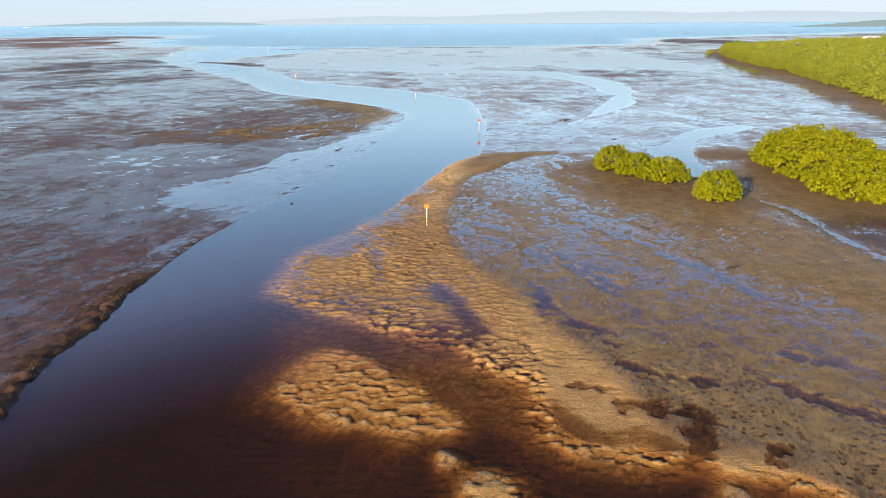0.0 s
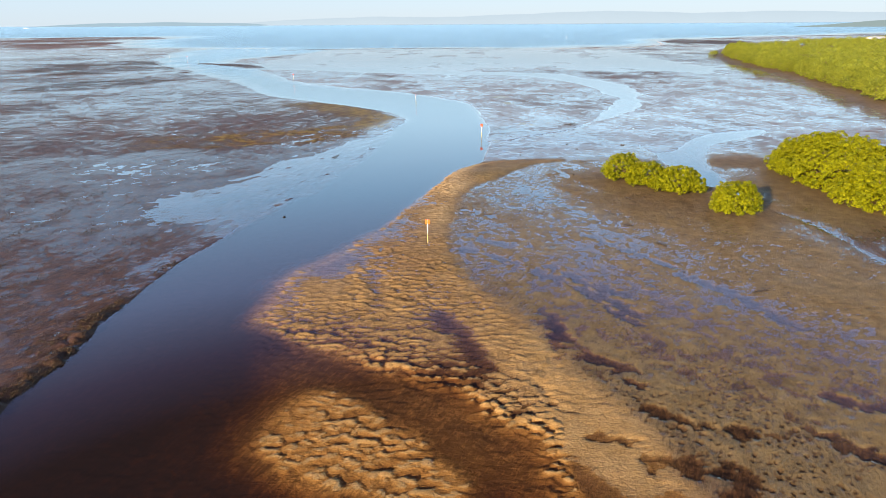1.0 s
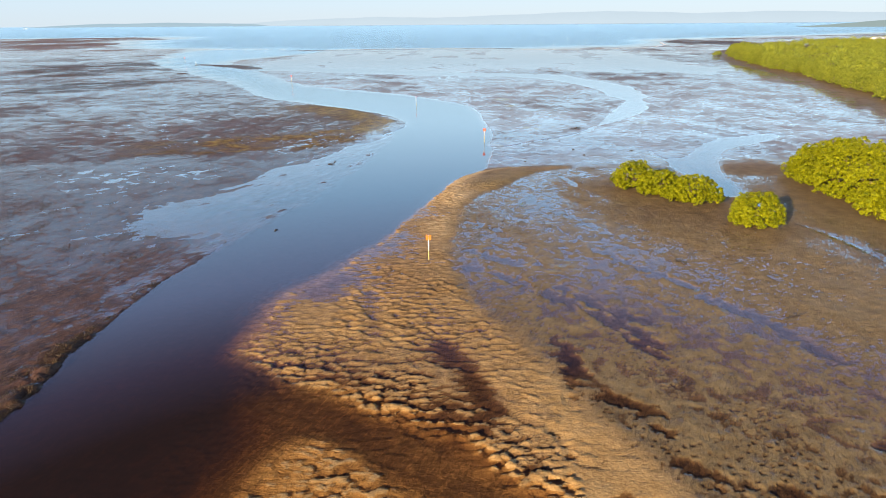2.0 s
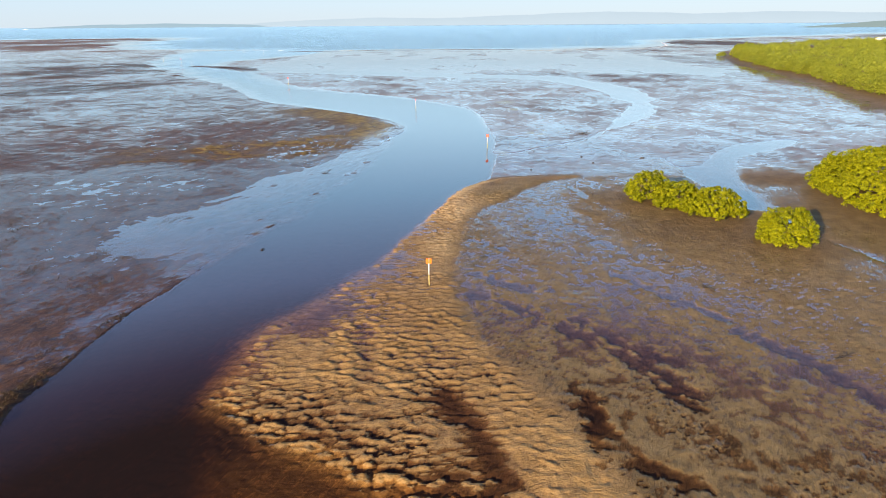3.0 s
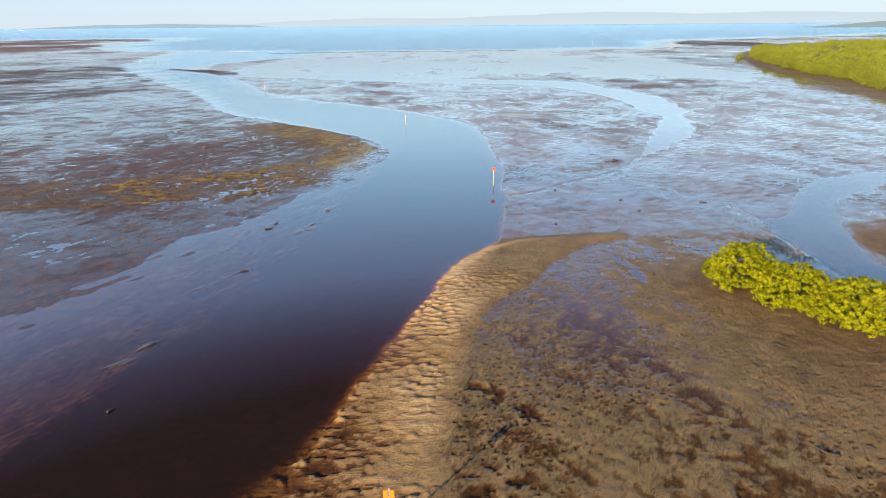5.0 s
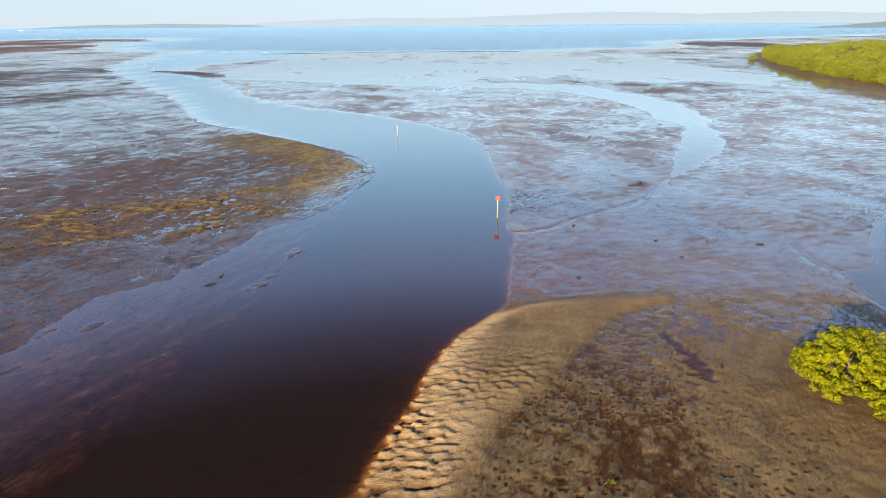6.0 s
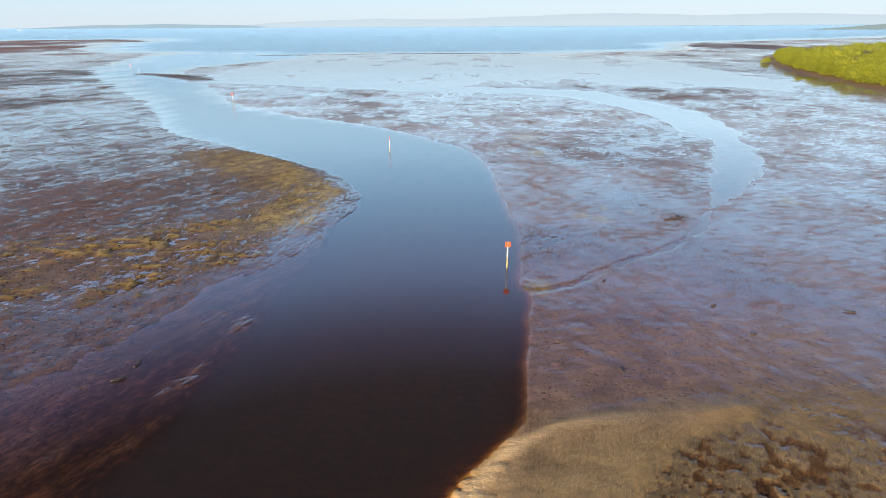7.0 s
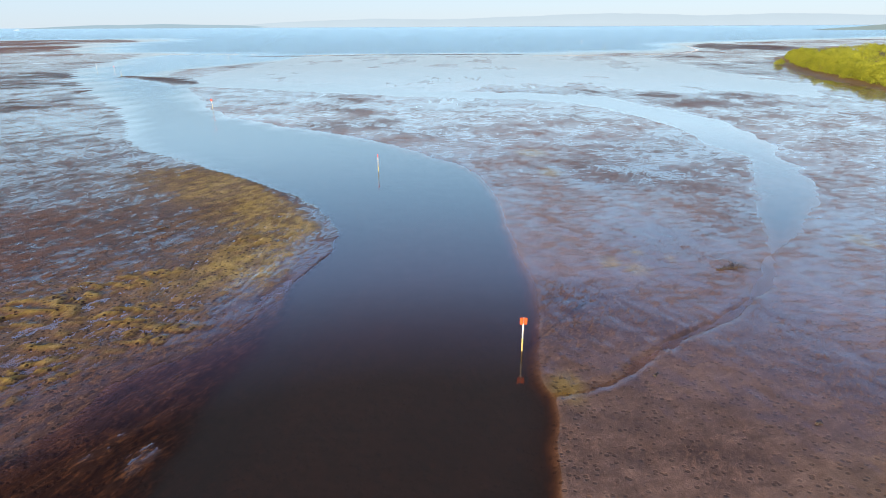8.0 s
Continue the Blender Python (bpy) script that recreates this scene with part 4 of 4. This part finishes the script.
def marker(x, y, label, board=None, tall=2.9, size=0.55, turn=0.0, top=None, bed=1.4):
    """A post in the creek with a square day mark of two boards."""
    base = min(height_at(x, y), 0)
    ob = thing("channel_marker", pose(x, y, base, 0, 0, turn), label, "channel marker", "channel markers")
    h = tall - base
    bm = bmesh.new()
    tube(bm, [(0, 0, -0.4), (0, 0, 1.1 - base)], [0.06, 0.06], 10)
    part("post_foot", bm, YELLOW, ob, "yellowed lower post")
    bm = bmesh.new()
    tube(bm, [(0, 0, 1.1 - base), (0, 0, h - 0.02)], [0.062, 0.058], 10)
    part("post", bm, WHITE, ob)
    if board:
        for s in (-1, 1):
            bm = bmesh.new()
            box(bm, size / 2 - 0.03, 0.03, size, pose(s * (size / 4 + 0.012), -0.085, h - size / 2), 0.008)
            part("board", bm, board, ob, "half of a square painted day board")
        bm = bmesh.new()
        for dz in (0.16, size - 0.16):
            box(bm, size * 0.8, 0.03, 0.05, pose(0, -0.052, h - dz), 0.004)
        part("batten", bm, DARK, ob)
        for s in (-1, 1):
            bm = bmesh.new()
            tube(bm, [(s * 0.05, -0.10, h - 0.2), (s * 0.05, -0.112, h - 0.2)], [0.018, 0.018], 6)
            part("bolt", bm, DARK, ob)
    if top:
        bm = bmesh.new()
        tube(bm, [(0, 0, h - 0.5), (0, 0, h), (0, 0, h + 0.05)], [0.075, 0.075, 0.03], 10)
        part("topmark", bm, top, ob, "painted can topmark")
    return ob


marker(-2.0, 67.3, "white post with square orange board on rippled sand", ORANGE)
marker(8.5, 132.2, "white post with square red-orange board in shallow water", plain("red_orange_paint", (0.85, 0.12, 0.03), 0.45, 0.1))
marker(-8.6, 189.0, "white channel post with red top in the creek", None, 2.9, top=RED)
marker(-66.0, 266.0, "white channel post with red board at the bank", RED, 2.9, 0.55)
marker(-154.0, 381.0, "white channel post with black top in the creek mouth", None, 2.9, top=DARK)
marker(-173.0, 410.0, "white channel post with red board in the creek mouth", RED, 2.9, 0.55)
marker(-194.0, 430.0, "plain white channel post in the creek mouth", None, 3.2)
for x, y in ((-150, 517), (-174, 540), (-45, 586), (110, 609)):
    marker(x, y, "plain white post off the edge of the flats", None, 3.4)
for x, y in ((163, 800), (157, 675)):
    marker(x, y, "white beacon post standing in the bay", None, 4.5)


# ---- driftwood and drift weed ----
def driftwood(x, y, label, n, length, turn, seed, name="driftwood_branch"):
    rng = random.Random(seed)
    ob = thing(name, pose(x, y, max(height_at(x, y), 0.0), 0, 0, turn), label, "driftwood", "driftwood on the mud")
    bm = bmesh.new()
    tube(bm, crooked(rng, (-length / 2, 0, 0.05), (length / 2, 0, 0.12), 6, 0.1), [0.09, 0.08, 0.07, 0.06, 0.045, 0.02], 7)
    part("stem", bm, WOOD, ob)
    for k in range(n):
        u = rng.uniform(-0.4, 0.5) * length
        a = rng.choice((-1, 1)) * rng.uniform(0.5, 1.1)
        q = length * rng.uniform(0.25, 0.55)
        bm = bmesh.new()
        tube(bm, crooked(rng, (u, 0, 0.07), (u + math.cos(a) * q, math.sin(a) * q, rng.uniform(0.05, 0.7) * q), 5, 0.15), [0.05, 0.04, 0.03, 0.022, 0.01], 6)
        part("twig", bm, WOOD, ob)
    return ob


driftwood(30.0, 53.8, "grey branched driftwood snag lying on muddy sand", 6, 1.5, 20, 1)
driftwood(25.0, 66.2, "grey forked driftwood stick lying on muddy sand", 2, 1.6, 130, 2)
driftwood(23.2, 72.8, "thin grey driftwood stick on muddy sand", 1, 1.3, 150, 3)
driftwood(31.2, 147.5, "heap of tangled grey driftwood branches on wet mud", 14, 2.4, 10, 4, "driftwood_heap")
driftwood(-21.4, 77.1, "dark sunken snag in shallow water", 3, 0.45, 60, 5)
driftwood(-21.0, 112.7, "dark waterlogged snag in the shallows", 4, 1.0, 30, 6)
driftwood(-20.6, 114.6, "short dark snag in the shallows", 3, 0.8, 80, 7)
driftwood(14.8, 113.6, "small forked stick standing from pitted mud", 3, 0.5, 100, 8)
driftwood(-31.9, 160.4, "dark short log lying on weedy sand", 1, 1.4, 15, 9)

driftwood(26.8, 84.5, "thin bare stick half sunk in mud", 1, 0.9, 140, 10)
driftwood(25.9, 123.6, "short brown driftwood stub on damp mud", 1, 0.45, 20, 11)
driftwood(17.6, 128.9, "small brown driftwood scrap beside a channel", 2, 0.5, 50, 12)
driftwood(26.8, 118.6, "small weathered driftwood chip on mud", 1, 0.5, 160, 13)
driftwood(37.0, 122.3, "thin brown driftwood stick on mud", 1, 0.9, 165, 14)
driftwood(21.7, 98.0, "short forked twig upright in olive mud", 2, 0.5, 80, 15)


def sea_weed(x, y, label, seed):
    """A stranded sprig: a short bent stem and a rosette of leaves."""
    rng = random.Random(seed)
    ob = thing("stranded_sprig", pose(x, y, max(height_at(x, y), 0.0)), label, "plant")
    bm = bmesh.new()
    tube(bm, crooked(rng, (-0.25, 0, 0.03), (0.15, 0.05, 0.20), 5, 0.12), [0.02, 0.018, 0.015, 0.012, 0.008], 6)
    part("stem", bm, BARK, ob)
    for k in range(16):
        a, q = rng.uniform(0, 6.283), rng.uniform(0.10, 0.24)
        at = Vector((rng.uniform(-0.15, 0.2), rng.uniform(-0.12, 0.12), rng.uniform(0.06, 0.2)))
        way, side = Vector((math.cos(a), math.sin(a), rng.uniform(0.0, 0.6))) * q, Vector((-math.sin(a), math.cos(a), 0)) * q * 0.3
        bm = bmesh.new()
        v = [bm.verts.new(p) for p in (at, at + way * 0.5 + side, at + way, at + way * 0.5 - side, at + way * 0.5 + Vector((0, 0, -0.02)))]
        for f in ((0, 4, 1), (1, 4, 2), (2, 4, 3), (3, 4, 0)):
            bm.faces.new([v[n] for n in f])
        part("leaf", bm, LEAF, ob)
    return ob


sea_weed(10.6, 86.9, "stranded yellow-green mangrove sprig on puddled mud", 3)

# ---- breathing roots along the near left bank ----
def breathing_roots(name, label, places, seed):
    """Pencil roots of mangroves that stand up from the mud, in one mesh."""
    rng = np.random.RandomState(seed)
    n = len(places)
    h = rng.uniform(0.06, 0.17, n)
    w = rng.uniform(0.03, 0.055, n)
    co = np.empty((n, 4, 3))
    turn = rng.uniform(0, 6.283, n)
    for k in range(3):
        a = turn + k * 2.094
        co[:, k] = np.stack([places[:, 0] + np.cos(a) * w, places[:, 1] + np.sin(a) * w, places[:, 2] - 0.03], 1)
    co[:, 3] = places + np.stack([rng.normal(0, 0.05, n), rng.normal(0, 0.05, n), h], 1)
    base = np.arange(n)[:, None] * 4
    tri = np.concatenate([base + [0, 1, 3], base + [1, 2, 3], base + [2, 0, 3]], 1).reshape(-1).astype(np.int32)
    me = bpy.data.meshes.new(name)
    me.vertices.add(n * 4)
    me.vertices.foreach_set("co", co.astype(np.float32).ravel())
    me.loops.add(len(tri))
    me.loops.foreach_set("vertex_index", tri)
    me.polygons.add(len(tri) // 3)
    me.polygons.foreach_set("loop_start", np.arange(0, len(tri), 3, dtype=np.int32))
    me.update(calc_edges=True)
    me.materials.append(plain("breathing_root_bark", (0.075, 0.05, 0.028), 0.9, 0.5, 3.0))
    return tagged(new(name, me), label, "mangrove roots", kind="stuff")


def root_places(n, x0, x1, y0, y1, want, seed):
    """Strews places over a stretch of the flat, thick where want() is high."""
    rng = np.random.RandomState(seed)
    x, y = rng.uniform(x0, x1, n), rng.uniform(y0, y1, n)
    z = np.array([height_at(a, b) for a, b in zip(x, y)])
    ok = (rng.rand(n) < want(x, y)) & (z > -0.04)
    return np.stack([x, y, z], 1)[ok]


def by_bank(x, y):
    d = -inside(x, y, rounded(CREEK_LEFT + CREEK_RIGHT, 1))
    return step(-0.6, 0.3, d) * step(np.interp(y, [30, 48, 54], [4.8, 3.2, 0.6]), 0.2, d + 1.6 * fbm(x / 3, y / 3, 2)) * np.clip(0.55 + 0.9 * fbm(x / 1.4, y / 1.4, 2), 0, 1)


def in_tufts(x, y):
    return 0.8 * step(0.25, 0.6, fbm(x / 2.2 + 13, y / 4.0, 3))


breathing_roots("breathing_roots", "brown mangrove breathing roots crowding a low bank", root_places(60000, -38, -26, 24, 62, by_bank, 3), 4)
breathing_roots("root_tufts", "scattered tufts of brown roots on wet mud", root_places(40000, -75, -31, 36, 90, in_tufts, 5), 6)

# ---- houses behind the wood and a boat ----
def house(x, y, turn, label, w=14, d=8, h=3.4):
    ob = thing("house", pose(x, y, height_at(x, y), 0, 0, turn), label, "house")
    part("wall", box(bmesh.new(), w, d, h, pose(0, 0, h / 2)), WHITE, ob)
    bm = bmesh.new()
    a = [bm.verts.new((sx * (w / 2 + 0.5), sy, z)) for sx in (-1, 1) for sy, z in ((-d / 2 - 0.5, h), (d / 2 + 0.5, h), (0, h + 2.2))]
    for f in ((0, 1, 2), (3, 5, 4), (0, 3, 4, 1), (0, 2, 5, 3), (1, 4, 5, 2)):
        bm.faces.new([a[i] for i in f])
    part("roof", bm, plain("pale_roof", (0.72, 0.70, 0.66), 0.5), ob)
    for k in (-1, 0, 1):
        win = part("window", box(bmesh.new(), 1.6, 0.12, 1.2, pose(k * w * 0.3, -d / 2 - 0.03, h * 0.55), 0.02), DARK, ob, "dark window")
    return ob


house(411, 582, 35, "white low house behind the mangrove wood", 16, 8, 5.4)
house(428, 596, 30, "pale house beside another behind the wood", 12, 8, 5.0)


def boat(x, y, turn, label, length=9.0):
    ob = thing("motor_boat", pose(x, y, 0, 0, 0, turn), label, "boat")
    bm = bmesh.new()
    rows = []
    for i in range(7):
        u = i / 6
        b = 1.4 * (1 - u ** 3) + 0.05
        xx = (u - 0.5) * length
        rows.append([bm.verts.new(p) for p in ((xx, -b, 1.1 + 0.4 * u), (xx, -b * 0.7, 0.0), (xx, 0, -0.4), (xx, b * 0.7, 0.0), (xx, b, 1.1 + 0.4 * u))])
    for a, c in zip(rows, rows[1:]):
        for k in range(4):
            bm.faces.new((a[k], c[k], c[k + 1], a[k + 1]))
        bm.faces.new((a[0], a[4], c[4], c[0]))
    bm.faces.new(rows[0])
    part("hull", bm, WHITE, ob)
    part("cabin", box(bmesh.new(), length * 0.4, 2.0, 1.6, pose(-0.3, 0, 1.9), 0.15), WHITE, ob)
    return ob


boat(-2150, 3150, 10, "white motor cruiser far out on the bay", 26)
